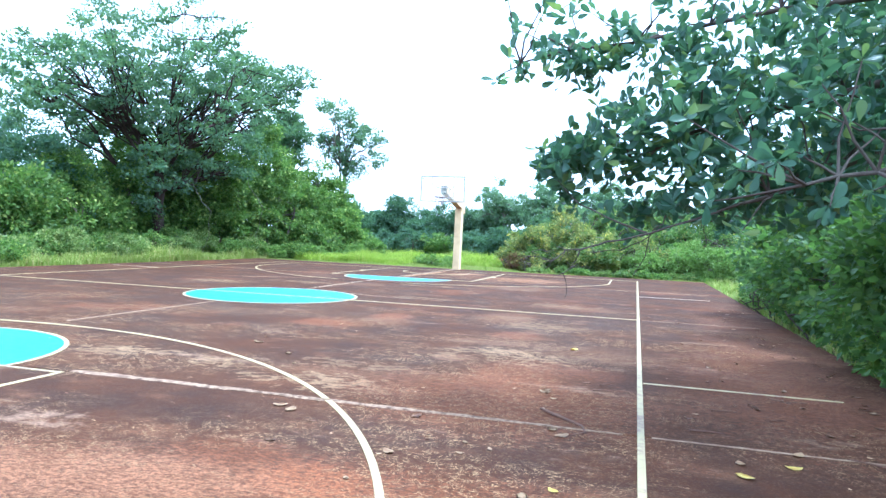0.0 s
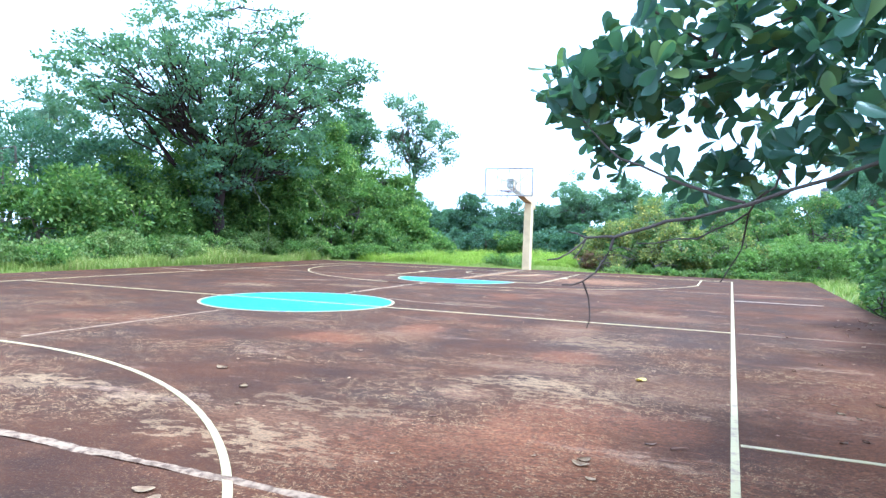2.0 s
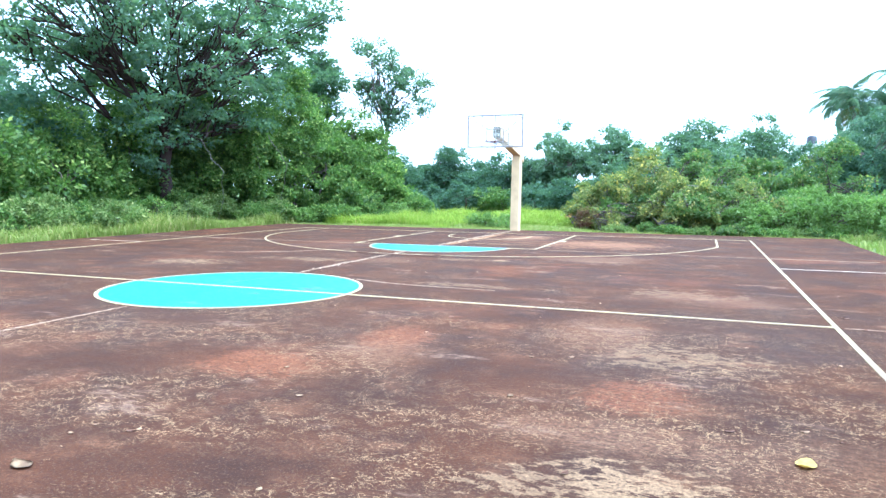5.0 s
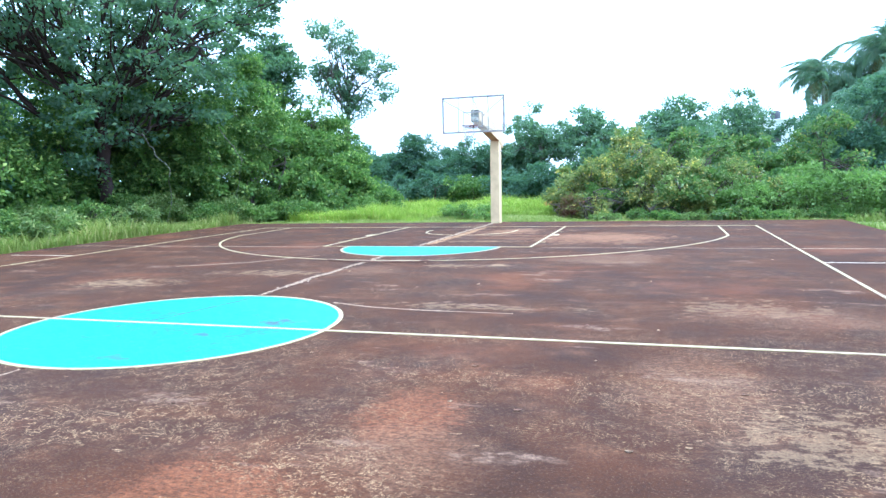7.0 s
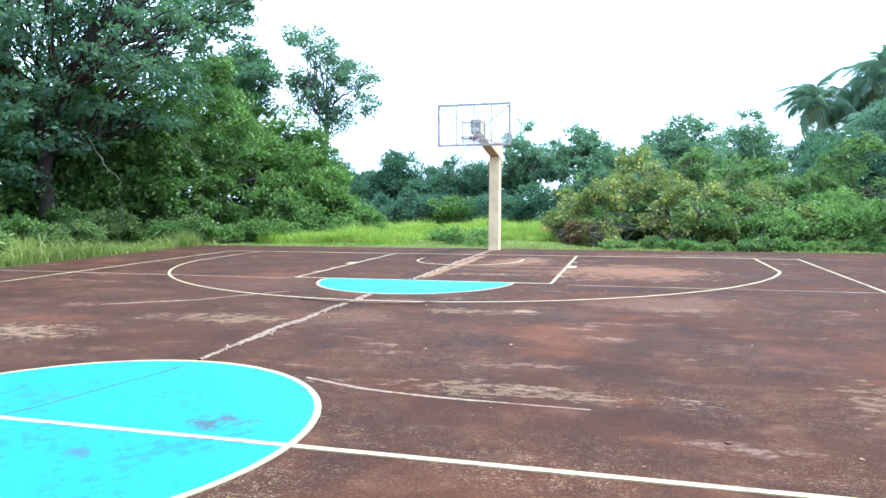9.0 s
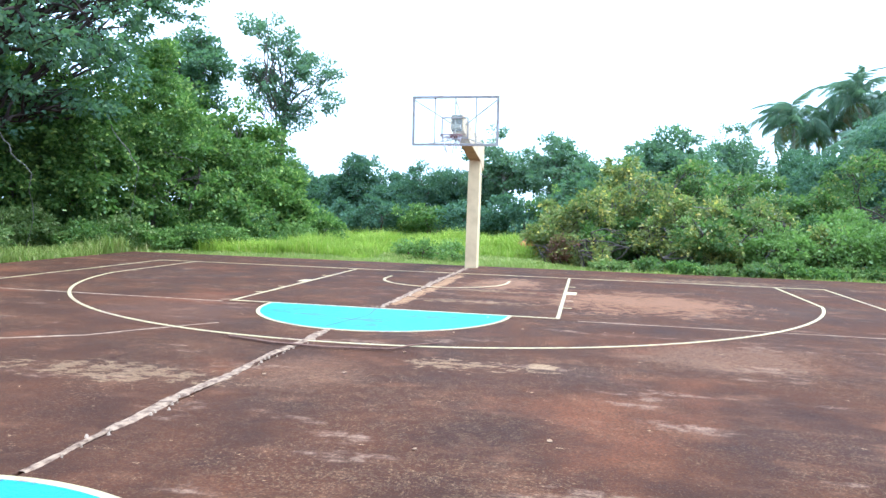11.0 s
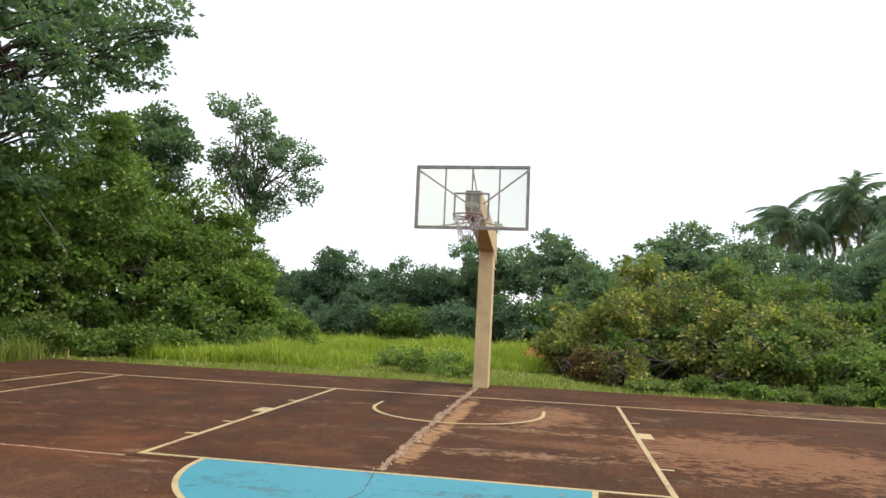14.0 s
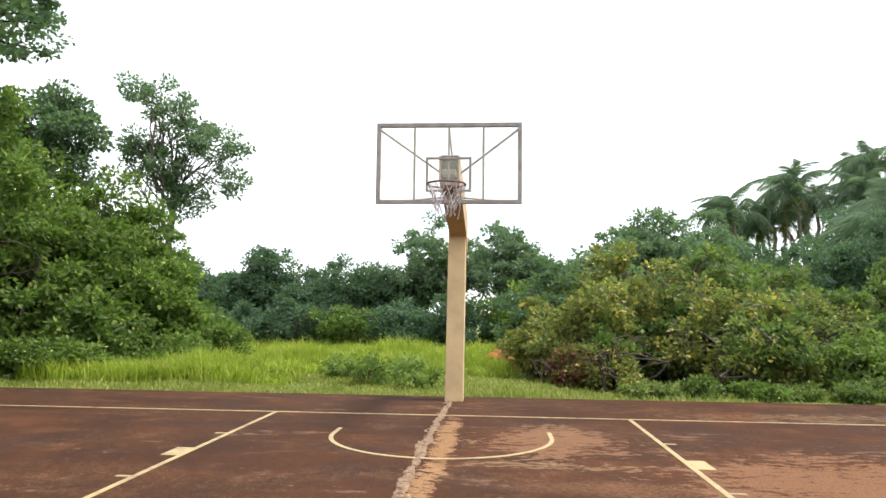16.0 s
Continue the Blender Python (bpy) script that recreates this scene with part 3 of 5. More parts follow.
part("crack", ragged([(-0.62, -0.30), (-0.40, 0.20), (-0.12, 1.45), (-0.14, 1.74)], [0.008, 0.012, 0.014, 0.010], 15, 0.0005, 0.0075, 0.03), SOIL, court, "hairline crack through the painted circle")
part("crack", ragged([(-0.30, 6.50), (-0.20, 7.0), (-0.06, 7.55), (-0.14, 8.16)], [0.018, 0.012, 0.014, 0.012], 16, 0.0005, 0.0075, 0.03), SOIL, court, "hairline crack through the painted half circle")
part("crack_fill", ragged([(1.15, 1.50), (1.7, 1.30), (2.3, 1.20), (3.5, 1.16)], [0.05, 0.045, 0.04, 0.02], 17, -0.002, 0.005), JOINT, court)


def band(path, width, z, closed=False):
    """A painted band of even width along a flat path, a few millimetres thick."""
    bm = bmesh.new()
    n = len(path)
    rows = []
    for i, p in enumerate(path):
        a = path[(i - 1) % n] if closed or i else path[i]
        b = path[(i + 1) % n] if closed or i < n - 1 else path[i]
        d = Vector((b[0] - a[0], b[1] - a[1])).normalized()
        ox, oy = -d.y * width / 2, d.x * width / 2
        rows.append([bm.verts.new((p[0] + ox, p[1] + oy, 0.0)), bm.verts.new((p[0] + ox, p[1] + oy, z)),
                     bm.verts.new((p[0] - ox, p[1] - oy, z)), bm.verts.new((p[0] - ox, p[1] - oy, 0.0))])
    for i in range(n if closed else n - 1):
        r, s = rows[i], rows[(i + 1) % n]
        for q in range(3):
            bm.faces.new((r[q], s[q], s[q + 1], r[q + 1]))
    return bm


def arc(cx, cy, r, a0, a1, n=48):
    return [(cx + r * math.cos(radians(a0 + (a1 - a0) * i / n)), cy + r * math.sin(radians(a0 + (a1 - a0) * i / n))) for i in range(n + 1)]


def disc(path, z):
    bm = bmesh.new()
    low = [bm.verts.new((x, y, 0.0)) for x, y in path]
    top = [bm.verts.new((x, y, z)) for x, y in path]
    bm.faces.new(top)
    for i in range(len(path)):
        j = (i + 1) % len(path)
        bm.faces.new((low[i], low[j], top[j], top[i]))
    return bm


def line(path, width=0.05, z=0.005, material=LINE, closed=False, label="", name="court_line"):
    return part(name, band(path, width, z, closed), material, court, label)


line([(7.525, -18.5), (7.525, 14.05)], 0.05)
line([(-7.525, -18.5), (-7.525, 14.05)], 0.05)
line([(-7.495, 0.0), (7.495, 0.0)], 0.055, 0.007)
part("painted_disc", disc(arc(0, 0, 1.76, 0, 360, 96)[:-1], 0.004), CYAN, court, "faded cyan painted centre circle")
line(arc(0, 0, 1.775, 0, 360, 96)[:-1], 0.05, 0.0055, LINE, True)
for s in (1, -1):
    line([(-7.495, 14.0 * s), (7.495, 14.0 * s)], 0.05, 0.006)
    for sx in (-1, 1):
        line([(2.425 * sx, (8.25 if s > 0 else 8.11) * s), (2.425 * sx, 13.97 * s)], 0.055)
        for y, w, wide in ((12.25, 0.05, 0.13), (11.2, 0.38, 0.17), (10.15, 0.05, 0.13), (9.3, 0.05, 0.13)):
            line([(sx * 2.455, y * s), (sx * (2.455 + wide), y * s)], w, 0.004, name="lane_mark")
    throw = 8.22 if s > 0 else 8.08
    line([(-2.45, throw * s), (2.45, throw * s)], 0.05, 0.0065)
    turn = 180 if s > 0 else 0
    half = arc(0, (throw - 0.02) * s, 1.76, turn, turn + 180, 48)
    part("painted_half_disc", disc(half, 0.004), CYAN, court, "faded cyan half circle at the free throw line")
    line(arc(0, (throw - 0.02) * s, 1.775, turn, turn + 180, 48), 0.05, 0.0055)
    basket, reach = (12.425, 6.725) if s > 0 else (-12.45, 6.74)
    side = math.degrees(math.acos(6.575 / reach))
    sweep = arc(0, basket, reach, turn + side, turn + 180 - side, 72)
    line([(sweep[0][0], 13.97 * s)] + sweep + [(sweep[-1][0], 13.97 * s)], 0.05)
    line([(-1.25 * s, 12.8 * s)] + arc(0, basket, 1.25, turn, turn + 180, 32) + [(1.25 * s, 12.8 * s)], 0.05)
    line([(7.56, 6.0 * s), (9.35, 6.02 * s)], 0.05, 0.004, LINE if s < 0 else LINE_OLD)
    line([(-9.35, 6.0 * s), (-7.56, 6.0 * s)], 0.05, 0.004, LINE_OLD)


# ---- basketball stand ----
stand = thing("basketball_stand", "cream concrete basketball stand with steel-framed clear board", "basketball hoop", (0, 0, 0))
CX = 0.02
bm = box_bm(-0.145, 0.145, 15.54, 15.90, -0.05, 2.86, 0.012)
for v in bm.verts:
    v.co.x *= 1.0 - 0.03 * v.co.z / 2.8
    v.co.x += -0.03 + 0.03 * v.co.z / 2.8
part("pole", bm, POLE, stand, "cream painted concrete pole")
bm = bmesh.new()
PROFILE = [(15.50, 2.66), (13.08, 3.10), (13.08, 3.42), (16.12, 3.04), (16.12, 2.42)]
ends = [[bm.verts.new((0.015 + sx, y, z)) for y, z in PROFILE] for sx in (-0.135, 0.135)]
bm.faces.new(ends[0])
bm.faces.new(ends[1][::-1])
for i in range(5):
    j = (i + 1) % 5
    bm.faces.new((ends[0][i], ends[0][j], ends[1][j], ends[1][i]))
bmesh.ops.bevel(bm, geom=bm.edges[:], offset=0.012, segments=2, affect="EDGES", profile=0.5)
part("arm", bm, ARM, stand, "slanting concrete arm")
part("mount_plate", box_bm(CX - 0.105, CX + 0.105, 13.045, 13.078, 3.07, 3.41, 0.004), PLATE, stand, "dark steel plate on the arm's end")
BX0, BX1, BZ0, BZ1, BY = CX - 0.91, CX + 0.91, 2.75, 3.775, 12.85
board = put("backboard", mesh_of("backboard", [(BX0 + .03, BY, BZ0 + .03), (BX1 - .03, BY, BZ0 + .03), (BX1 - .03, BY, BZ1 - .03), (BX0 + .03, BY, BZ1 - .03),
                                               (BX0 + .03, BY + .01, BZ0 + .03), (BX1 - .03, BY + .01, BZ0 + .03), (BX1 - .03, BY + .01, BZ1 - .03), (BX0 + .03, BY + .01, BZ1 - .03)],
                                 [(0, 1, 2, 3), (7, 6, 5, 4), (0, 4, 5, 1), (1, 5, 6, 2), (2, 6, 7, 3), (3, 7, 4, 0)], ACRYLIC), stand, "clear yellowed acrylic board")
board.visible_shadow = False
for name, box in (("frame_bar", (BX0, BX1, BY - .02, BY + .03, BZ1 - .05, BZ1)), ("frame_bar", (BX0, BX1, BY - .02, BY + .03, BZ0, BZ0 + .05)),
                  ("frame_bar", (BX0, BX0 + .05, BY - .02, BY + .03, BZ0 + .05, BZ1 - .05)), ("frame_bar", (BX1 - .05, BX1, BY - .02, BY + .03, BZ0 + .05, BZ1 - .05)),
                  ("target_bar", (CX - .285, CX + .285, BY - .012, BY - .004, 3.31, 3.34)), ("target_bar", (CX - .285, CX + .285, BY - .012, BY - .004, 2.90, 2.93)),
                  ("target_bar", (CX - .285, CX - .255, BY - .012, BY - .004, 2.93, 3.31)), ("target_bar", (CX + .255, CX + .285, BY - .012, BY - .004, 2.93, 3.31)),
                  ("rear_bar", (CX - .445, CX - .42, BY + .013, BY + .035, BZ0 + .05, BZ1 - .05)), ("rear_bar", (CX + .42, CX + .445, BY + .013, BY + .035, BZ0 + .05, BZ1 - .05)),
                  ("rear_bar", (CX - .012, CX + .012, BY + .013, BY + .035, BZ0 + .05, BZ1 - .05))):
    part(name, box_bm(*box, 0.003), STEEL, board)
for sx in (-1, 1):
    v, f = tube([(CX + sx * 0.86, BY + 0.03, 3.69), (CX + sx * 0.13, 13.35, 3.24)], [0.014, 0.014], 8)
    put("brace", mesh_of("brace", v, f, STEEL, True), stand)
    v, f = tube([(CX + sx * 0.60, BY + 0.03, 2.79), (CX + sx * 0.13, 13.8, 2.99)], [0.012, 0.012], 8)
    put("brace", mesh_of("brace", v, f, STEEL, True), stand)
v, f = tube([(CX, BY + 0.03, 3.70), (CX + 0.02, 13.5, 3.37)], [0.012, 0.012], 8)
put("brace", mesh_of("brace", v, f, STEEL, True), stand)
part("bracket", box_bm(CX - 0.07, CX + 0.07, BY - 0.17, BY + 0.30, 2.895, 2.96, 0.006), RIM, stand)
part("bracket_bar", box_bm(CX - 0.09, CX + 0.09, BY + 0.04, 13.06, 3.12, 3.20, 0.006), STEEL, stand)
part("wall_plug", box_bm(0.128, 0.185, 15.66, 15.72, 2.30, 2.335, 0.006), NET, stand, "pale stub on the side of the pole")
RY, RZ = BY - 0.385, 2.925
ring = [(CX + 0.225 * math.cos(a), RY + 0.225 * math.sin(a), RZ) for a in np.linspace(0, 2 * math.pi, 49)]
v, f = tube(ring, [0.011] * 49, 8)
rim = put("rim", mesh_of("rim", v, f, RIM, True), stand, "dark red steel rim")
rng = np.random.default_rng(8)
pieces = []
for i in range(12):
    for w in (-1, 1):
        a, pts = 2 * math.pi * i / 12, []
        short = 0.26 + 0.16 * rng.random()
        for q in range(7):
            u = q / 6
            r = 0.22 - 0.10 * u + 0.012 * rng.normal()
            ang = a + w * 0.26 * (u * 3 if u < 0.8 else 2.4)
            pts.append((CX + r * math.cos(ang), RY + r * math.sin(ang), RZ - short * u - 0.01))
        pieces.append(tube(pts, [0.0055] * 7, 5))
pieces.append(tube([(CX - 0.12, RY, RZ - 0.38), (CX - 0.13, RY, RZ - 0.5), (CX - 0.15, RY, RZ - 0.62)], [0.006, 0.005, 0.004], 5))
v, f = join(pieces)
put("net", mesh_of("net", v, f, NET, True), rim, "torn white cord net")


# ---- trees and shrubs ----
# big spreading tree beside the court's west edge
tree("tree", "tall spreading tree with thin open crown at the court's edge", (-13.4, 13.4, 0), 5.0, 0.31,
     [(-13.6, 13.0, 9.0, 4.5, 4.6, 3.0), (-14.5, 9.6, 7.4, 3.0, 3.0, 2.0), (-13.0, 17.6, 8.0, 3.6, 3.8, 2.6), (-11.4, 13.5, 6.4, 2.8, 3.5, 1.6), (-12.0, 15.6, 5.2, 2.6, 3.0, 1.6), (-15.6, 11.0, 5.6, 2.4, 3.0, 1.8),
      (-12.3, 12.4, 3.9, 1.9, 2.2, 1.0), (-12.5, 12.5, 2.5, 1.1, 1.2, 0.8), (-13.5, 21.0, 9.6, 2.6, 3.0, 1.3), (-14.0, 6.4, 6.4, 1.8, 2.2, 1.0), (-10.4, 18.0, 8.8, 1.8, 2.0, 1.2)],
     11, 800, 56, 0.44, 0.165, LEAF_TREE, BARK_DARK, limbs=30, lean=(-0.3, 0.2), shell=0.30, twigs=12, thick=0.20, flat=0.42)
tree("tree", "slim pale-leaved tree rising behind the thicket", (-11.9, 30.2, 0), 7.0, 0.17,
     [(-12.2, 30.0, 9.3, 0.95, 1.0, 1.0), (-13.4, 30.0, 9.9, 0.75, 0.8, 0.55), (-11.2, 30.2, 8.3, 1.1, 1.1, 0.9), (-10.0, 30.0, 7.7, 1.15, 1.2, 0.95), (-9.5, 30.0, 6.3, 0.75, 0.8, 0.75),
      (-13.4, 30.2, 7.6, 0.95, 1.0, 1.0), (-12.1, 29.8, 7.0, 1.1, 1.0, 1.0), (-11.4, 30.0, 5.8, 1.0, 1.0, 0.8)],
     12, 165, 62, 0.38, 0.15, LEAF_PALE, limbs=24, shell=0.15, twigs=6, thick=0.36)
tree("tree", "leafy tree standing over the thicket", (-15.0, 27.0, 0), 5.5, 0.2,
     [(-15.4, 27.0, 8.0, 1.5, 1.6, 1.0), (-14.0, 26.8, 7.4, 1.1, 1.3, 0.9), (-16.4, 27.0, 7.0, 1.4, 1.5, 1.1), (-14.4, 27.2, 8.6, 0.8, 0.9, 0.6), (-14.2, 26.6, 6.2, 1.3, 1.4, 0.9)],
     13, 170, 70, 0.42, 0.17, LEAF_TREE, limbs=16, shell=0.2, flat=0.5)
# thicket between the big tree and the grass
for i, (x, y, rx, ry, h) in enumerate(((-11.2, 19.6, 2.1, 2.0, 5.2), (-12.6, 17.2, 2.1, 2.3, 4.6), (-9.8, 22.6, 2.0, 2.0, 4.5), (-8.6, 22.2, 1.5, 1.5, 2.9), (-10.7, 24.2, 2.0, 2.0, 5.0), (-13.4, 21.8, 2.5, 2.6, 6.8), (-15.6, 18.4, 2.6, 2.8, 6.4), (-14.8, 24.6, 2.6, 2.6, 6.6),
                                        (-11.8, 25.4, 2.2, 2.2, 5.0), (-9.2, 20.4, 1.3, 1.2, 1.9), (-8.0, 24.0, 1.2, 1.2, 1.6), (-15.2, 13.4, 2.0, 2.2, 5.4), (-13.9, 16.4, 2.0, 2.0, 5.6), (-14.6, 9.6, 1.8, 2.2, 4.0))):
    tree("shrub", "dense dark green thicket shrub over tall grass", (x, y, 0), h * 0.5, 0.07,
         lumpy(x, y, rx * 1.08, ry * 1.08, h * 1.06, 30 + i, 7), 30 + i, 190 if h > 2 else 70, 90, 0.36, 0.15,
         LEAF_BUSH, limbs=6, shell=0.62, category="bush", group="thicket shrubs", stems=3, twigs=4)
vine_rng = np.random.default_rng(61)
for x, y, z in ((-10.9, 16.4, 3.9), (-11.6, 13.2, 3.3)):
    path = bent((x, y, z), (x + 0.8, y + 0.3, z * 0.62), vine_rng, 8, 0.06, -0.08)
    path += bent(path[-1], (x - 0.3, y + 1.3, -0.1), vine_rng, 6, 0.05)[1:]
    v, f = tube(path, [0.015 - 0.0006 * i for i in range(len(path))], 6)
    tagged(put("vine", mesh_of("vine", v, f, BARK_PALM, True)), "pale bare vine hanging in front of the thicket", "vine", "thicket vines")
# darker growth under and behind the big tree
for i, (x, y, rx, ry, h) in enumerate(((-16.2, 10.6, 2.4, 2.8, 5.2), (-17.5, 15.5, 2.8, 3.0, 7.0), (-18.2, 7.0, 2.6, 3.2, 7.4), (-15.0, 6.2, 1.8, 2.4, 3.4), (-19.5, 20.0, 3.2, 3.2, 8.4), (-20.5, 26.0, 3.2, 3.2, 8.6), (-22.5, 16.5, 3.4, 3.4, 8.2),
                                        (-17.0, 2.0, 2.2, 3.0, 3.6), (-22.0, 11.0, 3.2, 3.6, 9.2), (-23.5, 3.0, 3.2, 3.6, 8.6), (-16.8, -3.0, 2.2, 3.0, 4.0), (-14.8, 10.6, 1.5, 2.4, 2.8))):
    tree("shrub", "dark leafy shrub beneath the tall tree", (x, y, 0), h * 0.55, 0.08,
         lumpy(x, y, rx * 1.1, ry * 1.1, h * 1.05, 50 + i, 6), 50 + i, 140, 75, 0.5, 0.17,
         LEAF_BUSH if i % 2 else LEAF_FAR, limbs=5, shell=0.6, category="bush", group="shrubs under the tree", stems=2, twigs=4)
# low weeds along the west edge
for i in range(24):
    rng = np.random.default_rng(400 + i)
    x, y = -12.0 + rng.normal(0, 0.6), -2.0 + i * 0.85
    h = rng.uniform(0.7, 1.35)
    tree("weed_clump", "low leafy weeds along the court's edge", (x, y, 0), h * 0.5, 0.015, [(x, y, h * 0.5, 0.85, 0.8, h * 0.45)], 1070 + i, 40, 60, 0.2, 0.095,
         LEAF_WEED if i % 3 else LEAF_BUSH, BARK_TWIG, 3, shell=0.4, category="weeds", group="edge weeds", twigs=2)
# far row behind the board: dense dark trees, then open paler ones, with undergrowth in front
for i, (x, y, r, h, open_crown) in enumerate(((-10.1, 36.0, 1.3, 4.5, 0), (-12.0, 36.6, 1.8, 3.5, 0), (-8.3, 36.0, 1.7, 3.4, 0), (-6.0, 36.2, 2.0, 3.9, 0), (-4.1, 36.6, 1.6, 3.6, 0), (-14.8, 38.0, 2.4, 4.4, 0), (-17.5, 36.0, 2.4, 5.0, 0),
                                              (-1.5, 34.0, 2.0, 5.7, 1), (0.9, 34.6, 1.8, 5.6, 1), (2.8, 35.2, 1.7, 4.9, 1), (4.8, 36.5, 1.9, 4.6, 1), (-2.9, 35.4, 1.3, 3.9, 1),
                                              (6.9, 40.0, 2.4, 4.5, 0), (9.6, 41.0, 2.4, 4.8, 0), (14.8, 36.0, 2.2, 5.6, 0), (15.6, 44.0, 1.6, 6.2, 0), (16.4, 36.0, 2.2, 6.6, 0), (19.5, 37.0, 2.6, 7.0, 0), (6.0, 27.3, 1.75, 5.0, 1), (22.5, 38.0, 2.8, 7.4, 0))):
    lobes = lumpy(x, y, r * (1.15 if open_crown else 1.3), r * 1.2, h * (0.62 if open_crown else 0.86), 90 + i, 9)
    lobes = [(q[0], q[1], q[2] + h * (0.36 if open_crown else 0.12), *q[3:]) for q in lobes]
    tree("tree", "open-crowned pale green tree in the row beyond the grass" if open_crown else "dense dark round-topped tree beyond the grass", (x, y, 0), h * 0.6, 0.13,
         lobes, 90 + i, 170 if open_crown else 230, 60, 0.30 if open_crown else 0.36, 0.15, LEAF_PALE if open_crown else LEAF_FAR, limbs=14 if open_crown else 7, shell=0.3 if open_crown else 0.6, group="far tree row", twigs=4)
for i, (x, y, r, h) in enumerate(((-12.2, 31.5, 1.9, 2.2), (-9.4, 30.6, 1.6, 1.7), (-7.2, 31.4, 1.9, 2.1), (-4.6, 31.0, 1.8, 1.9), (-2.4, 30.4, 1.6, 2.0), (-0.3, 29.6, 1.6, 2.5), (1.4, 30.0, 1.6, 2.6), (3.2, 30.6, 1.8, 2.8))):
    tree("shrub", "dull green undergrowth shrub at the foot of the trees", (x, y, 0), h * 0.5, 0.05, lumpy(x, y, r, r, h, 190 + i, 6), 190 + i, 110, 60, 0.30, 0.14,
         LEAF_FAR if i % 3 else LEAF_BUSH, limbs=6, shell=0.5, category="bush", group="undergrowth beyond the grass", stems=3, twigs=4)
tree("tree", "pale blue-green tree with a dense pointed crown behind the scrub", (8.86, 31.7, 0), 3.6, 0.12, [(8.86, 31.7, 2.4, 1.75, 1.5, 1.5), (8.4, 31.4, 3.5, 1.4, 1.2, 1.1), (9.4, 31.9, 3.7, 1.2, 1.0, 1.0), (8.9, 31.7, 4.7, 0.8, 0.7, 0.85)],
     111, 260, 60, 0.32, 0.13, LEAF_PALE, limbs=10, shell=0.5, twigs=5)
tree("tree", "dark creeper-draped tree with rounded hanging masses", (12.6, 26.8, 0), 3.2, 0.15,
     [(11.5, 27.4, 1.9, 1.35, 1.3, 1.75), (10.9, 28.0, 2.5, 0.95, 0.9, 1.25), (12.2, 26.6, 2.5, 1.0, 1.0, 1.3), (13.4, 26.4, 2.9, 1.7, 1.6, 2.2), (13.0, 25.8, 1.5, 1.5, 1.3, 1.5), (14.9, 26.6, 3.3, 1.5, 1.5, 2.2), (14.2, 26.0, 4.6, 0.8, 0.8, 0.8), (11.9, 26.3, 1.0, 1.3, 1.2, 1.0)],
     112, 640, 60, 0.30, 0.12, LEAF_FAR, limbs=8, shell=0.75, twigs=5)
# mixed scrub at the court's north-east corner
for i, (x, y, rx, h, m) in enumerate(((1.7, 20.8, 0.9, 1.7, LEAF_DRY), (2.6, 19.6, 1.1, 2.1, LEAF_DRY), (4.2, 20.4, 1.5, 2.7, LEAF_DRY), (5.0, 19.4, 1.5, 2.2, LEAF_DRY), (5.9, 18.6, 0.9, 1.4, LEAF_SCRUB), (6.0, 22.0, 1.8, 3.2, LEAF_SCRUB), (3.6, 23.0, 1.5, 3.0, LEAF_DRY),
                                      (6.8, 20.2, 1.3, 2.5, LEAF_SCRUB), (4.8, 26.0, 2.0, 4.2, LEAF_PALE), (8.2, 24.6, 1.9, 2.8, LEAF_SCRUB), (10.0, 23.4, 1.5, 2.1, LEAF_SCRUB), (6.2, 26.4, 1.7, 3.4, LEAF_PALE), (2.0, 24.4, 1.2, 2.5, LEAF_TREE),
                                      (10.6, 21.5, 1.6, 3.0, LEAF_SCRUB), (17.0, 27.0, 2.2, 3.6, LEAF_FAR))):
    tree("shrub", "mixed yellow-green scrub with bare twigs" if m == LEAF_DRY else "leafy scrub tree at the edge of the court", (x, y, 0), h * 0.6, 0.05,
         ragged_lobes(x, y, rx * 1.2, h * 1.08, 120 + i), 120 + i, 190, 42, 0.23, 0.115 if y < 23 else 0.14, m, BARK_PALM if m == LEAF_DRY else BARK_TWIG, 20, shell=0.3,
         category="bush", group="corner scrub", stems=4, twigs=6)
for i, (x, y, rx, h) in enumerate(((7.8, 18.7, 1.0, 1.1), (9.2, 18.4, 1.1, 1.3), (10.8, 18.0, 1.2, 1.4), (9.6, 20.0, 1.4, 1.7), (12.4, 18.6, 1.4, 1.5), (12.2, 15.6, 1.0, 1.0), (13.4, 13.0, 1.3, 1.5))):
    tree("shrub", "low bright green creeper-like bush", (x, y, 0), h * 0.5, 0.03, [(x, y, h * 0.45, rx, rx, h * 0.5)], 150 + i, 85, 80, 0.26, 0.105, LEAF_BRIGHT, BARK_TWIG, 5,
         shell=0.6, category="bush", group="low green bushes", stems=3, twigs=3)
MIX = (LEAF_DRY, LEAF_SCRUB, LEAF_WEED, LEAF_BUSH, LEAF_DRY, LEAF_DARK)
scrub_rng = np.random.default_rng(170)
for i in range(20):
    x, y = scrub_rng.uniform(2.2, 9.4), scrub_rng.uniform(18.0, 20.2)
    h = scrub_rng.uniform(0.7, 1.3) + 0.45 * (y - 18.0)
    tree("shrub", "twiggy half-bare scrub bush in mixed greens", (x, y, 0), h * 0.6, 0.025, ragged_lobes(x, y, scrub_rng.uniform(0.5, 0.9), h, 170 + i, 10), 170 + i, 70, 40, 0.19, 0.10, MIX[i % 6], BARK_PALM if i % 3 == 0 else BARK_TWIG, 14,
         shell=0.3, category="bush", group="twiggy scrub", stems=4, twigs=4)
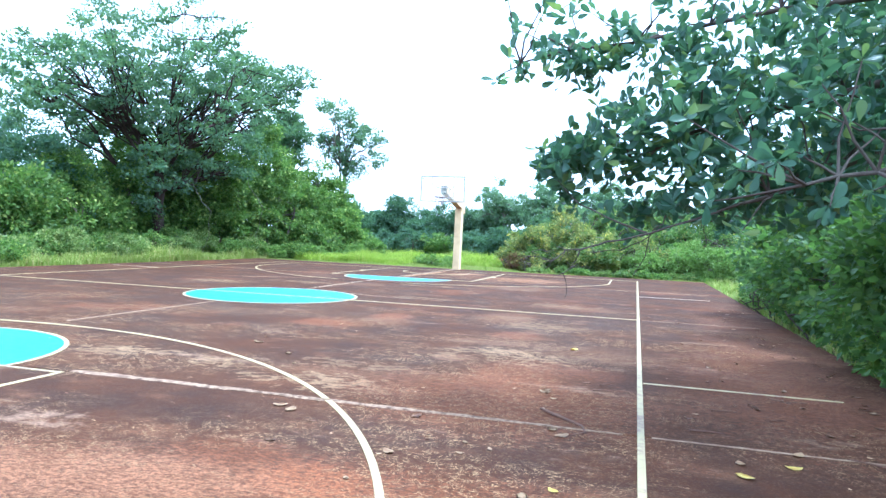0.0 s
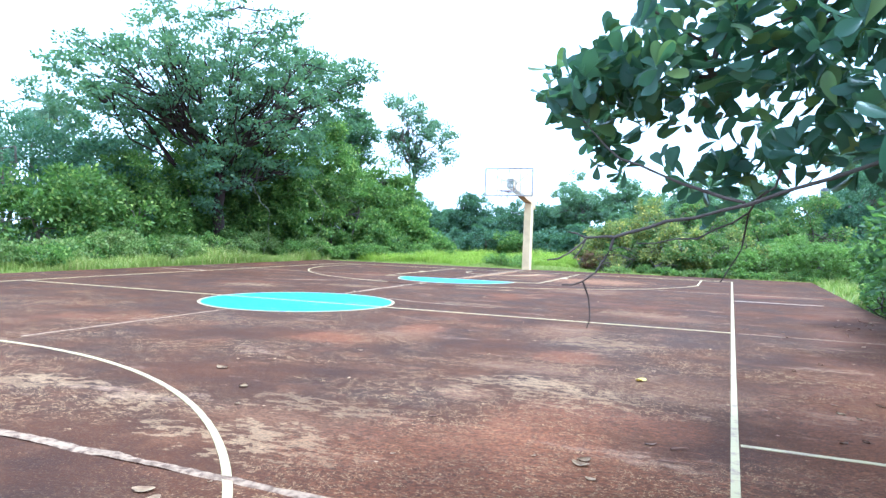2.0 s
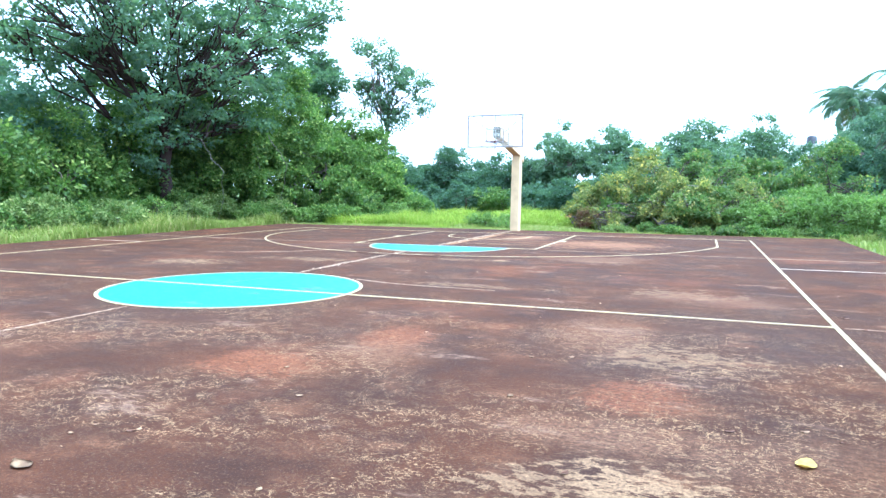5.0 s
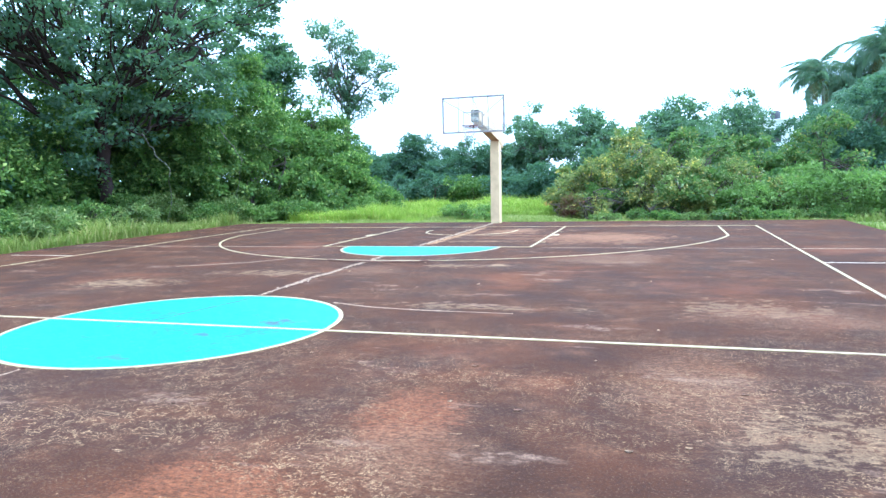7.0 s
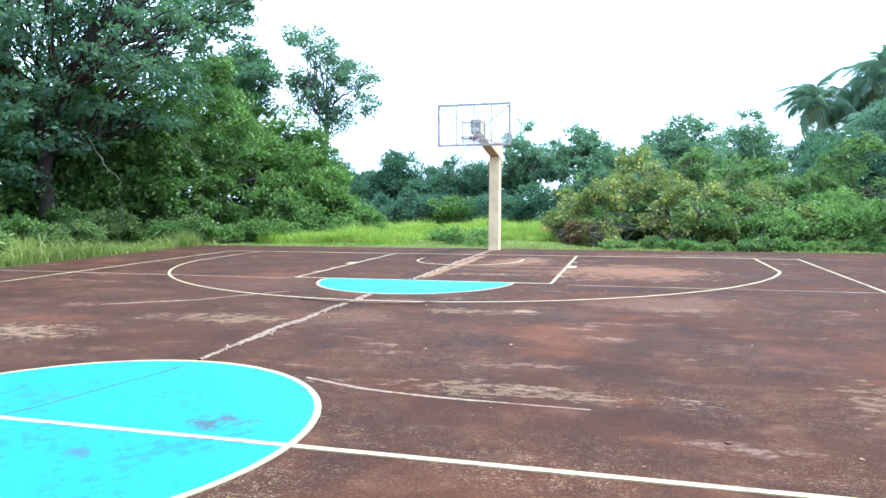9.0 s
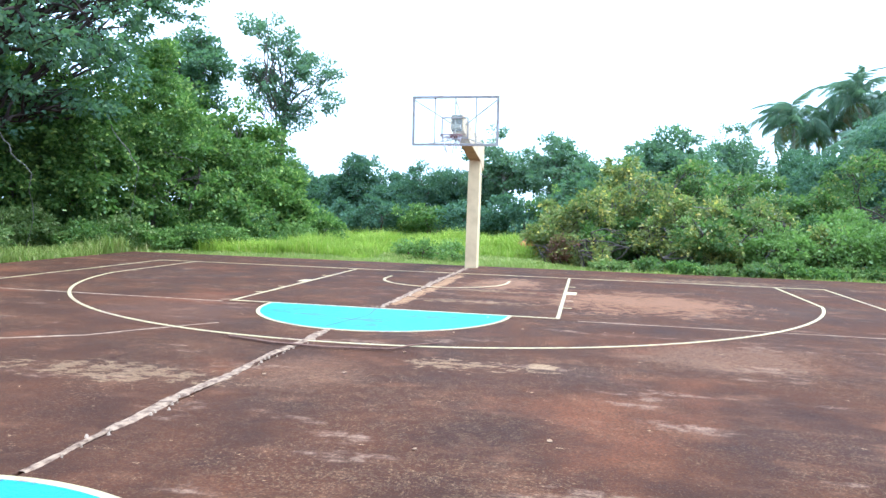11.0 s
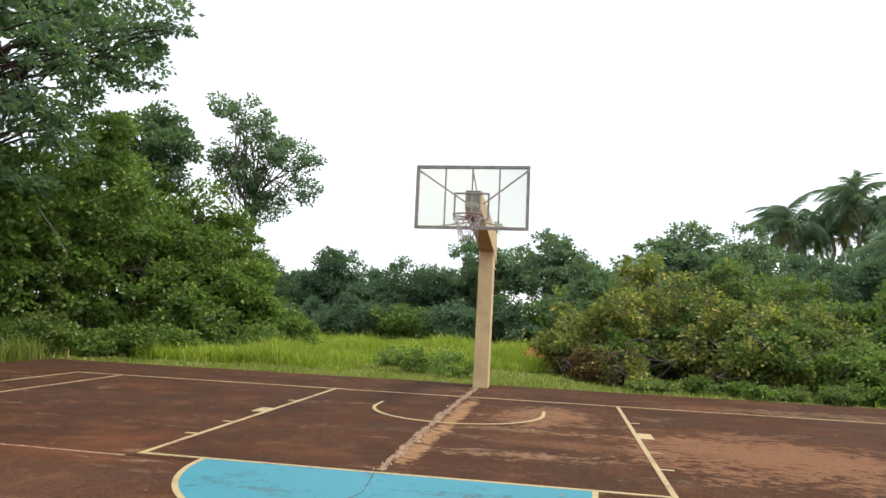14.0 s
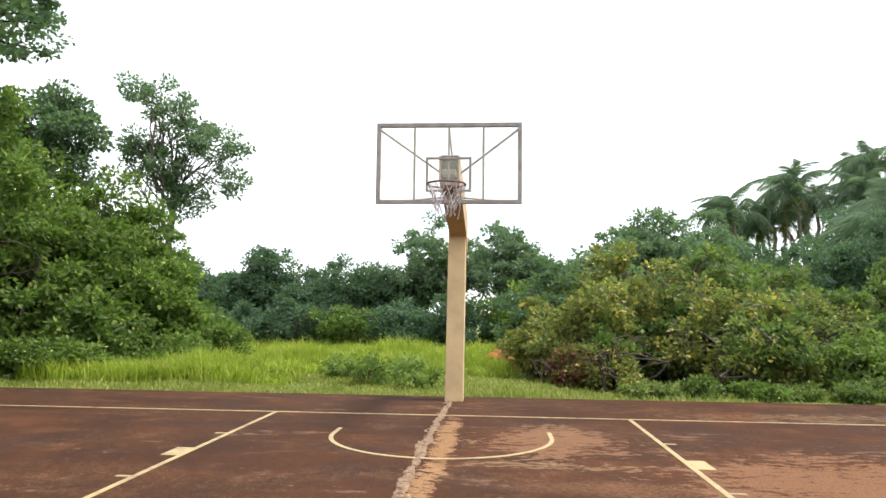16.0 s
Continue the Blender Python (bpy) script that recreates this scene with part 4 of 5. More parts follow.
for i in range(14):
    x, y, h = 3.4 + (0.9 if i < 6 else 0.62) * i, 16.75 + scrub_rng.uniform(0.0, 0.7), scrub_rng.uniform(0.15, 0.42)
    tree("weed_clump", "low weeds between the slab and the scrub", (x, y, 0), h * 0.5, 0.01, ragged_lobes(x, y, 0.5, h, 260 + i, 6), 260 + i, 26, 42, 0.13, 0.075, (LEAF_WEED, LEAF_SCRUB, LEAF_BUSH)[i % 3], BARK_TWIG, 3,
         shell=0.3, category="weeds", group="scrub edge weeds", twigs=2)
tree("shrub", "small dark red-leaved bush", (2.15, 18.2, 0), 0.5, 0.02, [(2.15, 18.2, 0.42, 0.55, 0.4, 0.38)], 160, 40, 55, 0.18, 0.08, LEAF_RED, BARK_TWIG, 5, shell=0.4, category="bush", stems=3, twigs=3)
for i, (x, y, h) in enumerate(((-11.4, 15.9, 0.8), (-10.6, 17.0, 0.9), (-9.9, 17.7, 0.7), (-9.2, 18.3, 0.9), (-8.4, 18.9, 0.8), (-7.7, 20.0, 1.0), (-7.2, 21.4, 0.9), (-6.8, 23.0, 1.1))):
    tree("weed_clump", "low leafy weeds in front of the thicket", (x, y, 0), h * 0.5, 0.015, [(x, y, h * 0.45, 0.75, 0.6, h * 0.42)], 1120 + i, 40, 55, 0.19, 0.10,
         LEAF_BUSH if i % 2 else LEAF_BRIGHT, BARK_TWIG, 3, shell=0.4, category="weeds", group="thicket edge weeds", twigs=2)
for i, (x, y) in enumerate(((-2.7, 19.4), (-0.9, 17.7), (-1.2, 19.0))):
    tree("weed_clump", "small leafy weed growing in the tall grass", (x, y, 0), 0.25, 0.012, [(x, y, 0.24, 0.45, 0.4, 0.22)], 1140 + i, 14, 42, 0.15, 0.08, LEAF_BRIGHT, BARK_TWIG, 3, shell=0.4, category="weeds", group="weeds in the grass", twigs=2)
tree("weed_clump", "leafy weed growing in the tall grass", (-1.9, 18.2, 0), 0.3, 0.015, [(-1.9, 18.2, 0.26, 0.5, 0.4, 0.24)], 161, 20, 45, 0.16, 0.085, LEAF_BRIGHT, BARK_TWIG, 3, shell=0.4, category="weeds", twigs=2)


# ---- palms ----
def frond_mesh(seed, length, material, droop):
    """An arching palm frond: a midrib with two rows of narrow leaflets that hang down like a curtain towards the tip."""
    rng = np.random.default_rng(seed)
    bow = lambda u: Vector((0.06 * length * math.sin(3 * u + seed), length * (u - 0.30 * u * u), length * (0.62 * u - droop * u * u)))
    v, f = tube([bow(i / 12) for i in range(13)], [0.04 * (1 - 0.85 * i / 12) for i in range(13)], 5)
    for i in range(74):
        u = 0.10 + 0.90 * i / 74
        p = bow(u)
        L = (0.62 * math.sin(math.pi * min(1, 0.20 + 0.70 * u)) + 0.16) * rng.uniform(0.8, 1.15)
        for s in (-1, 1):
            if rng.random() < 0.30:
                continue
            hang = 0.25 + 0.85 * u + 0.45 * rng.random()
            q = p + Vector((s * L * (0.62 - 0.32 * u), L * 0.30, -L * hang))
            m = p.lerp(q, 0.45) + Vector((s * 0.10 * L, 0.02, 0.08 * L))
            w = Vector((0, 0.013, 0.004))
            o = len(v)
            v += [p - w, p + w, m + w * 1.2, m - w * 1.2, q]
            f += [(o, o + 1, o + 2, o + 3), (o + 3, o + 2, o + 4)]
    return mesh_of("frond", v, f, material)


FRONDS = [frond_mesh(k, L, PALM, d) for k, L, d in ((1, 2.9, 0.80), (2, 3.3, 0.98), (3, 2.5, 0.66))]
DRY_FRONDS = [frond_mesh(k, L, PALM_DRY, d) for k, L, d in ((4, 2.6, 1.15), (5, 2.9, 1.2))]


def palm(x, y, h, seed, scale=1.0, dry=5):
    rng = np.random.default_rng(seed)
    root = thing("coconut_palm", "coconut palm with ragged drooping fronds above the scrub", "palm tree", (0, 0, 0), "coconut palms")
    top = Vector((x, y, h))
    v, f = tube(bent((x + rng.normal(0, 0.5), y + rng.normal(0, 0.5), -0.1), top, rng, 8, 0.03), [0.17 - 0.008 * i for i in range(9)], 9)
    put("trunk", mesh_of("trunk", v, f, BARK_PALM, True), root)
    for i in range(34):
        low = i < dry
        ob = put("frond", DRY_FRONDS[i % 2] if low else FRONDS[i % 3], root, "brown dying frond" if low else "")
        tilt = rng.uniform(-60, -30) if low else -30 + 103 * (i - dry) / (33 - dry) + rng.normal(0, 10)
        turn = 2.4 * i + rng.normal(0, 0.3)
        # the wind combs the fronds towards the west
        turn -= 0.55 * math.sin(turn - math.pi / 2)
        ob.matrix_basis = Matrix.Translation(top) @ Euler((radians(tilt), radians(rng.normal(0, 16)), turn)).to_matrix().to_4x4() @ Matrix.Diagonal((scale, scale, scale, 1))
    for i in range(5):
        bm = bmesh.new()
        bmesh.ops.create_icosphere(bm, subdivisions=2, radius=0.12)
        for q in bm.verts:
            q.co.z *= 1.25
        part("coconut", bm, LEAF_BRIGHT, root, at=top + Vector((0.2 * math.cos(i * 1.3), 0.2 * math.sin(i * 1.3), -0.22)), smooth=True)


PALM_SPOTS = ((16.2, 50.0, 7.7, 1.1), (17.6, 52.0, 6.9, 0.85), (20.1, 50.0, 9.2, 1.15), (21.9, 51.0, 8.5, 0.95), (19.0, 51.0, 7.4, 0.9), (25.2, 50.0, 10.7, 1.15), (23.6, 48.5, 8.9, 1.0), (28.5, 49.0, 12.0, 1.2), (14.6, 30.0, 3.9, 0.95), (16.6, 32.0, 5.2, 1.0), (-30.0, 18.0, 7.6, 0.85))
for i, (x, y, h, s) in enumerate(PALM_SPOTS):
    palm(x, y, h, 200 + i, s, 8 if y < 40 and x > 0 else 4)


# ---- overhanging tree at the east edge ----
rng = np.random.default_rng(77)
over = thing("overhanging_tree", "broad-leaved tree hanging low over the court's edge", "tree")
v, f = tube(bent((11.4, -6.6, -0.15), (11.0, -7.2, 2.0), rng, 6, 0.06), [0.27, 0.21, 0.19, 0.18, 0.17, 0.16, 0.15], 10)
put("trunk", mesh_of("trunk", v, f, BARK, True), over)
BOUGHS = [((11.0, -7.2, 2.0), (9.0, -7.7, 2.1), (8.3, -8.0, 1.76), (7.92, -8.05, 1.62)), ((11.0, -7.2, 2.0), (9.4, -7.6, 2.7), (8.2, -7.6, 2.4), (7.35, -7.65, 2.05)),
         ((11.0, -7.2, 2.0), (9.8, -7.2, 3.4), (8.4, -7.5, 3.2), (6.45, -7.55, 2.84)), ((11.0, -7.2, 2.0), (10.6, -5.6, 3.2), (9.8, -4.4, 3.4)),
         ((11.0, -7.2, 2.0), (9.9, -8.7, 2.1), (9.0, -9.0, 1.9), (8.3, -9.05, 1.75)), ((11.0, -7.2, 2.0), (11.6, -5.4, 3.4), (11.8, -3.0, 3.6)), ((11.0, -7.2, 2.0), (10.0, -6.2, 2.4), (9.0, -5.6, 2.2)),
         ((11.0, -7.2, 2.0), (11.2, -9.0, 3.2), (10.4, -10.0, 3.3))]
ends = []
for path in BOUGHS:
    pts = []
    for a, b in zip(path, path[1:]):
        pts += bent(a, b, rng, 4, 0.06)[:-1]
    pts.append(Vector(path[-1]))
    n = len(pts)
    pieces = [tube(pts, [(0.030 if path is BOUGHS[0] else 0.050) * (1 - i / n) ** 1.4 + 0.0075 for i in range(n)], 8)]
    for i in range(3, n):
        for k in range(4):
            q = pts[i] + Vector((rng.normal(-0.05, 0.26), rng.normal(0, 0.26), rng.normal(0.16, 0.26)))
            if path is BOUGHS[0] and i > n - 5:
                continue
            ends.append(q)
            pieces.append(tube(bent(pts[i], q, rng, 3, 0.12), [0.010, 0.008, 0.006, 0.004], 5))
    v, f = join(pieces)
    put("limb", mesh_of("limb", v, f, BARK_TWIG, True), over)
# bare drooping twigs at the tip of the lowest limb
F, E, K = (7.050, -8.240, 1.335), (6.955, -8.280, 1.330), (6.945, -8.280, 1.165)
TWIGS = [([(7.920, -8.050, 1.620), (7.520, -8.120, 1.470), (7.230, -8.170, 1.400), F, E], 0.0115), ([E, (6.920, -8.300, 1.345), (6.890, -8.310, 1.350)], 0.0055), ([E, (6.905, -8.330, 1.275), (6.870, -8.360, 1.250), (6.830, -8.380, 1.243)], 0.0062),
         ([E, (6.930, -8.310, 1.270), (6.915, -8.320, 1.250)], 0.0045), ([F, (7.030, -8.250, 1.270), (6.990, -8.270, 1.200), K], 0.0072), ([K, (6.965, -8.260, 1.100), (6.970, -8.250, 1.020), (6.960, -8.250, 0.985)], 0.0052),
         ([K, (6.910, -8.300, 1.150), (6.875, -8.320, 1.150)], 0.0052), ([(7.500, -8.120, 1.475), (7.280, -8.020, 1.550), (7.010, -7.900, 1.670), (6.820, -7.740, 1.860)], 0.010),
         ([(7.620, -8.050, 1.600), (7.520, -7.800, 1.450), (7.320, -7.600, 1.340), (7.040, -7.500, 1.310)], 0.008), ([(7.520, -7.800, 1.450), (7.500, -7.650, 1.300), (7.420, -7.600, 1.150)], 0.006)]
for pts, r in TWIGS:
    fine = []
    for a, b in zip(pts, pts[1:]):
        fine += bent(a, b, rng, 3, 0.05)[:-1]
    fine.append(Vector(pts[-1]))
    n = len(fine)
    v, f = tube(fine, [0.68 * r * (1 - 0.45 * i / n) * (1 + 0.12 * rng.normal()) for i in range(n)], 8)
    put("twig", mesh_of("twig", v, f, BARK_TWIG, True), over, "bare drooping twig")
ends += [Vector((6.72, -7.66, 1.95)), Vector((6.66, -7.62, 2.0)), Vector((6.80, -7.70, 1.88)), Vector((6.85, -7.6, 2.05))]
# rosettes of leathery leaves
cen, nrm, siz = [], [], []
clear = [Vector((7.4, -12.8, 1.3)), Vector((7.35, -10.8, 1.27)), Vector((6.85, -9.35, 1.25)), Vector((6.5, -8.5, 1.3)), Vector((5.5, -6.6, 1.5))]


def near_path(p):
    best = 9.0
    for a, b in zip(clear, clear[1:]):
        d = b - a
        u = max(0.0, min(1.0, (p - a).dot(d) / d.length_squared))
        best = min(best, (p - a - d * u).length)
    return best


rosettes = list(ends)
for i in range(700):
    w = rng.random()
    q = Vector((6.68 + 3.8 * w ** 1.15, -7.6 - 0.35 * w + rng.normal(0, 0.16 + 0.55 * w), 1.94 + 1.05 * w + rng.normal(0, 0.09 + 0.42 * w)))
    q.z = max(q.z, 1.82 - 0.15 * w + 0.25 * rng.random())
    if w > 0.30 or i % 2:
        rosettes.append(q)
for i in range(64):
    rosettes.append(Vector((rng.uniform(7.65, 8.9), rng.uniform(-8.2, -7.3), rng.uniform(1.58, 2.0))))
for i in range(16):
    rosettes.append(Vector((7.40, -7.80, 1.62)) + Vector(rng.normal(0, 0.12, 3)))
for i in range(14):
    rosettes.append(Vector((6.78, -7.09, 1.84)) + Vector(rng.normal(0, 0.06, 3)))
for i in range(84):
    w = rng.random() ** 0.8
    rosettes.append(Vector((6.46 + 1.4 * w, -7.55, 2.84 + 0.10 * w)) + Vector(rng.normal(0, 0.10 + 0.07 * w, 3)))
for i in range(380):
    rosettes.append(Vector((rng.uniform(8.7, 10.8), rng.uniform(-7.4, -4.9), rng.uniform(2.2, 4.6))))
for i in range(320):
    rosettes.append(Vector((rng.uniform(8.4, 11.6), rng.uniform(-7.9, -5.2), rng.uniform(1.8, 3.9))))
# Mostly unseen leaves overhead, added to shade the slab's east side.
for i in range(520):
    rosettes.append(Vector((rng.uniform(7.6, 13.2), rng.uniform(-11.6, -3.5), rng.uniform(3.2, 5.2))))
for i in range(1150):
    rosettes.append(Vector((rng.uniform(9.2, 13.6), rng.uniform(-12.5, -3.0), rng.uniform(3.0, 5.4))))
for q in rosettes:
    axis = Vector((rng.normal(-0.3, 0.5), rng.normal(-0.1, 0.5), rng.normal(0.5, 0.5))).normalized()
    for k in range(int(rng.integers(6, 10))):
        side = Vector(rng.normal(0, 1, 3)).cross(axis).normalized()
        d = (axis * rng.uniform(-0.1, 0.7) + side).normalized()
        p = q + axis * rng.uniform(-0.05, 0.03)
        if near_path(p + d * 0.06) < 0.38:
            continue
        cen.append(p), nrm.append(d), siz.append(rng.uniform(0.085, 0.145))
v, f = spread(np.array(cen), np.array(nrm), np.array(siz), rng, BIG_LEAF, BIG_FACES, 0.82)
put("crown", mesh_np("crown", v, tris_of(f), LEAF_BIG), over, "glossy rounded leathery leaves")
# dark growth along the east edge
for i, (x, y, rx, ry, h, m) in enumerate(((10.7, -4.4, 1.2, 1.8, 2.6, LEAF_DARK), (10.9, -1.4, 1.5, 1.8, 3.2, LEAF_DARK), (11.0, 1.6, 1.5, 1.7, 3.0, LEAF_DARK), (11.9, 4.6, 1.7, 1.8, 3.0, LEAF_BUSH),
                                          (12.8, -0.4, 1.8, 2.4, 4.6, LEAF_DARK), (12.6, -5.0, 1.8, 2.4, 4.2, LEAF_DARK), (12.2, -8.8, 1.5, 2.0, 3.2, LEAF_DARK), (13.0, 8.0, 1.6, 2.0, 2.4, LEAF_BUSH),
                                          (13.6, 3.0, 2.0, 2.4, 4.2, LEAF_DARK), (15.5, 9.0, 2.2, 2.6, 3.4, LEAF_FAR))):
    tree("shrub", "dense dark bush crowding the court's edge", (x, y, 0), h * 0.5, 0.06, lumpy(x, y, rx * 1.08, ry * 1.08, h * 1.05, 300 + i, 6), 300 + i, 180, 80, 0.34, 0.125,
         m, BARK_TWIG, 8, shell=0.55, category="bush", group="east edge bushes", stems=3, twigs=5)
for i, (x, y) in enumerate(((10.45, -5.4), (10.4, -4.1), (10.4, 0.6), (10.5, 2.9), (10.5, 4.8), (10.4, -6.6))):
    tree("weed_clump", "small bright weeds at the slab's edge", (x, y, 0), 0.25, 0.01, [(x, y, 0.26, 0.42, 0.55, 0.26)], 330 + i, 26, 50, 0.13, 0.07, LEAF_BRIGHT, BARK_TWIG, 3, shell=0.4,
         category="weeds", group="edge weeds", twigs=2)


edge_rng = np.random.default_rng(340)
# Two in three get dark leaves, which stand in for shadow under the bushes.
for i in range(20):
    x, y, h = 10.62 + edge_rng.normal(0, 0.10), -8.6 + 0.85 * i, edge_rng.uniform(0.55, 1.1)
    tree("shrub", "low leafy bush hugging the slab's edge", (x, y, 0), h * 0.5, 0.02, lumpy(x, y, 0.42, 0.62, h, 340 + i, 4), 340 + i, 60, 55, 0.17, 0.085, LEAF_DARK if i % 3 else LEAF_BUSH, BARK_TWIG, 4,
         shell=0.45, category="bush", group="slab edge bushes", stems=2, twigs=3)


# ---- grass ----
def grass(name, label, areas, n, h, material, seed, wide=0.012):
    """Bent blades over rectangles (x0, x1, y0, y1), thicker in tufts."""
    rng = np.random.default_rng(seed)
    a = np.array(areas)
    size = (a[:, 1] - a[:, 0]) * (a[:, 3] - a[:, 2])
    tufts = n // 14
    b = a[rng.choice(len(a), tufts, p=size / size.sum())]
    t = np.stack((rng.uniform(b[:, 0], b[:, 1]), rng.uniform(b[:, 2], b[:, 3])), 1)
    p = (t[:, None] + rng.normal(0, 0.10, (tufts, 14, 2))).reshape(-1, 2)
    lump = np.array([noise.noise(Vector((q[0] * 0.45, q[1] * 0.45, 3.0))) for q in t])
    th = np.repeat(rng.uniform(0.55, 1.3, tufts) * np.clip(1.0 + 1.3 * lump, 0.3, 1.9), 14)
    inside = (p[:, 0] > WEST - 0.02) & (p[:, 0] < EAST + 0.02) & (p[:, 1] < NORTH + 0.03)
    p, th = p[~inside], th[~inside]
    m = len(p)
    hh = h * th * rng.uniform(0.6, 1.2, m)
    ang = rng.uniform(0, 2 * math.pi, m)
    dx, dy = np.cos(ang), np.sin(ang)
    lean = hh * rng.uniform(0.1, 0.95, m)
    w = wide * rng.uniform(0.7, 1.4, m)
    base = np.stack((p[:, 0], p[:, 1], np.full(m, -0.08)), 1)
    sx = np.stack((-dy * w, dx * w, np.zeros(m)), 1)
    mid = base + np.stack((dx * lean * 0.3, dy * lean * 0.3, hh * 0.6), 1)
    tip = base + np.stack((dx * lean, dy * lean, hh), 1)
    v = np.stack((base - sx, base + sx, mid + sx * 0.8, mid - sx * 0.8, tip), 1).reshape(-1, 3)
    o = (np.arange(m) * 5)[:, None]
    f = np.concatenate((o + np.array((0, 1, 2)), o + np.array((0, 2, 3)), o + np.array((3, 2, 4))))
    ob = put(name, mesh_np(name, v, f, material))
    return tagged(ob, label, "grass", kind="stuff")


grass("tall_grass", "bright green tall grass behind the baseline", [(-9.0, -3.6, 17.8, 25), (-4.5, 1.0, 20.4, 28)], 84000, 0.36, GRASS, 501, 0.010)
grass("short_grass", "short green grass along the north edge", [(-14, 3.0, 16.2, 17.8), (-4.5, 3.0, 17.4, 21.0), (3.0, 14, 16.2, 16.7)], 60000, 0.085, GRASS_DULL, 502)
grass("edge_grass", "mixed green and straw grass along the west edge", [(-13.2, -9.95, -6, 18)], 46000, 0.34, GRASS_DULL, 503)
grass("back_grass", "rough grass under the bushes", [(-18, -12, -6, 20), (-14, 8, 26, 36)], 38000, 0.38, GRASS, 504, 0.012)
grass("scrub_grass", "short rough grass under the scrub", [(3, 14, 17.0, 24)], 22000, 0.16, GRASS_DULL, 506, 0.010)
grass("side_grass", "thin grass along the east edge", [(10.1, 12.5, -8, 17)], 14000, 0.20, GRASS_DULL, 505)


# ---- distant house ----
house = thing("house", "small flat-roofed white house far beyond the trees", "house")
HX, HY = 18.3, 74.0
part("wall", box_bm(HX - 3.2, HX + 3.2, HY, HY + 6, -0.1, 6.45, 0.02), WHITE_WALL, house)
part("roof", box_bm(HX - 3.4, HX + 3.4, HY - 0.2, HY + 6.2, 6.45, 6.65, 0.02), WHITE_WALL, house)
for sx in (-1.6, 1.6):
    part("window", box_bm(HX + sx - 0.5, HX + sx + 0.5, HY - 0.03, HY + 0.05, 4.2, 5.4), PLATE, house)
v, f = tube([(HX - 1.5, HY + 1.2, 6.65), (HX - 1.5, HY + 1.2, 7.45), (HX - 1.5, HY + 1.2, 7.6)], [0.5, 0.5, 0.22], 16)
put("water_tank", mesh_of("water_tank", v, f, TANK, True), house, "black plastic roof tank")


# ---- litter on the court ----
def fallen_leaf(x, y, size, turn, material, label, seed):
    """A curled dry leaf lying on the slab."""
    rng = np.random.default_rng(seed)
    bm = bmesh.new()
    rows = []
    for i in range(7):
        u = i / 6
        w = 0.34 * math.sin(math.pi * min(0.97, u * 0.93 + 0.05)) ** 0.8
        z = 0.02 + 0.13 * (2 * u - 1) ** 2 * rng.uniform(0.6, 1.3)
        rows.append([bm.verts.new((s * w * size, (u - 0.5) * size, (z + 0.16 * abs(s) * w) * size)) for s in (-1, -0.5, 0, 0.5, 1)])
    for a, b in zip(rows, rows[1:]):
        for q in range(4):
            bm.faces.new((a[q], a[q + 1], b[q + 1], b[q]))
    bmesh.ops.solidify(bm, geom=bm.faces[:], thickness=0.0012)
    lo = min(q.co.z for q in bm.verts)
    for q in bm.verts:
        q.co.z -= lo
    ob = part("fallen_leaf", bm, material, at=(x, y, 0.002), smooth=True)
    ob.rotation_euler.z = radians(turn)
    return tagged(ob, label, "leaf", "fallen leaves")


PALE, BROWN, YELLOW = "curled pale dry leaf on the concrete", "dark brown dead leaf on the concrete", "yellow fallen leaf on the concrete"
bits = np.random.default_rng(909)
for i in range(46):
    fallen_leaf(9.72 - abs(bits.normal(0, 0.35)), bits.uniform(-8.5, 3.5), bits.uniform(0.05, 0.10), bits.uniform(0, 360), DEAD_BROWN if i % 4 else DEAD_PALE, BROWN if i % 4 else PALE, 2000 + i)
for i in range(56):
    fallen_leaf(bits.uniform(2.8, 9.2), bits.uniform(-9.6, -1.0), bits.uniform(0.025, 0.055), bits.uniform(0, 360), DEAD_PALE if i % 3 else DEAD_BROWN, PALE if i % 3 else BROWN, 2100 + i)
for i, (x, y, s, m) in enumerate(((4.92, -8.38, .12, 0), (5.97, -9.06, .10, 0), (5.17, -9.13, .08, 1), (6.69, -6.78, .10, 0), (8.14, -8.4, .09, 0), (8.13, -8.67, .12, 2), (8.46, -8.37, .11, 2),
                                  (8.55, -8.05, .11, 0), (8.5, -6.71, .09, 1), (6.79, -7.09, .07, 0), (4.78, -8.29, .12, 0), (5.87, -8.16, .10, 1), (8.48, -6.6, .10, 1), (6.69, -6.87, .11, 0),
                                  (7.02, -6.25, .08, 1), (6.72, -4.20, .15, 2), (3.72, -6.2, .11, 0), (3.04, -5.67, .14, 0), (6.98, -8.24, .11, 0), (6.90, -8.10, .10, 0), (8.9, -7.4, .08, 1), (7.9, -7.3, .07, 1),
                                  (8.2, -5.6, .07, 1), (5.0, -3.6, .06, 0), (8.3, -4.7, .08, 0), (6.4, -8.9, .06, 0), (5.5, -6.3, .06, 1), (6.9, -9.5, .09, 0), (7.05, -9.35, .07, 2), (9.1, -8.2, .09, 1))):
    fallen_leaf(x, y, s, 47 * i, (DEAD_PALE, DEAD_BROWN, DEAD_YELLOW)[m], (PALE, BROWN, YELLOW)[m], 600 + i)
rng = np.random.default_rng(9)
for i in range(34):
    fallen_leaf(rng.uniform(7.7, 9.6), rng.uniform(-11, 3), rng.uniform(0.04, 0.09), rng.uniform(0, 360), DEAD_BROWN, BROWN, 700 + i)
for i in range(40):
    fallen_leaf(rng.uniform(-2, 7), rng.uniform(-9, 9), rng.uniform(0.03, 0.06), rng.uniform(0, 360), DEAD_PALE if i % 3 else DEAD_BROWN, PALE if i % 3 else BROWN, 800 + i)


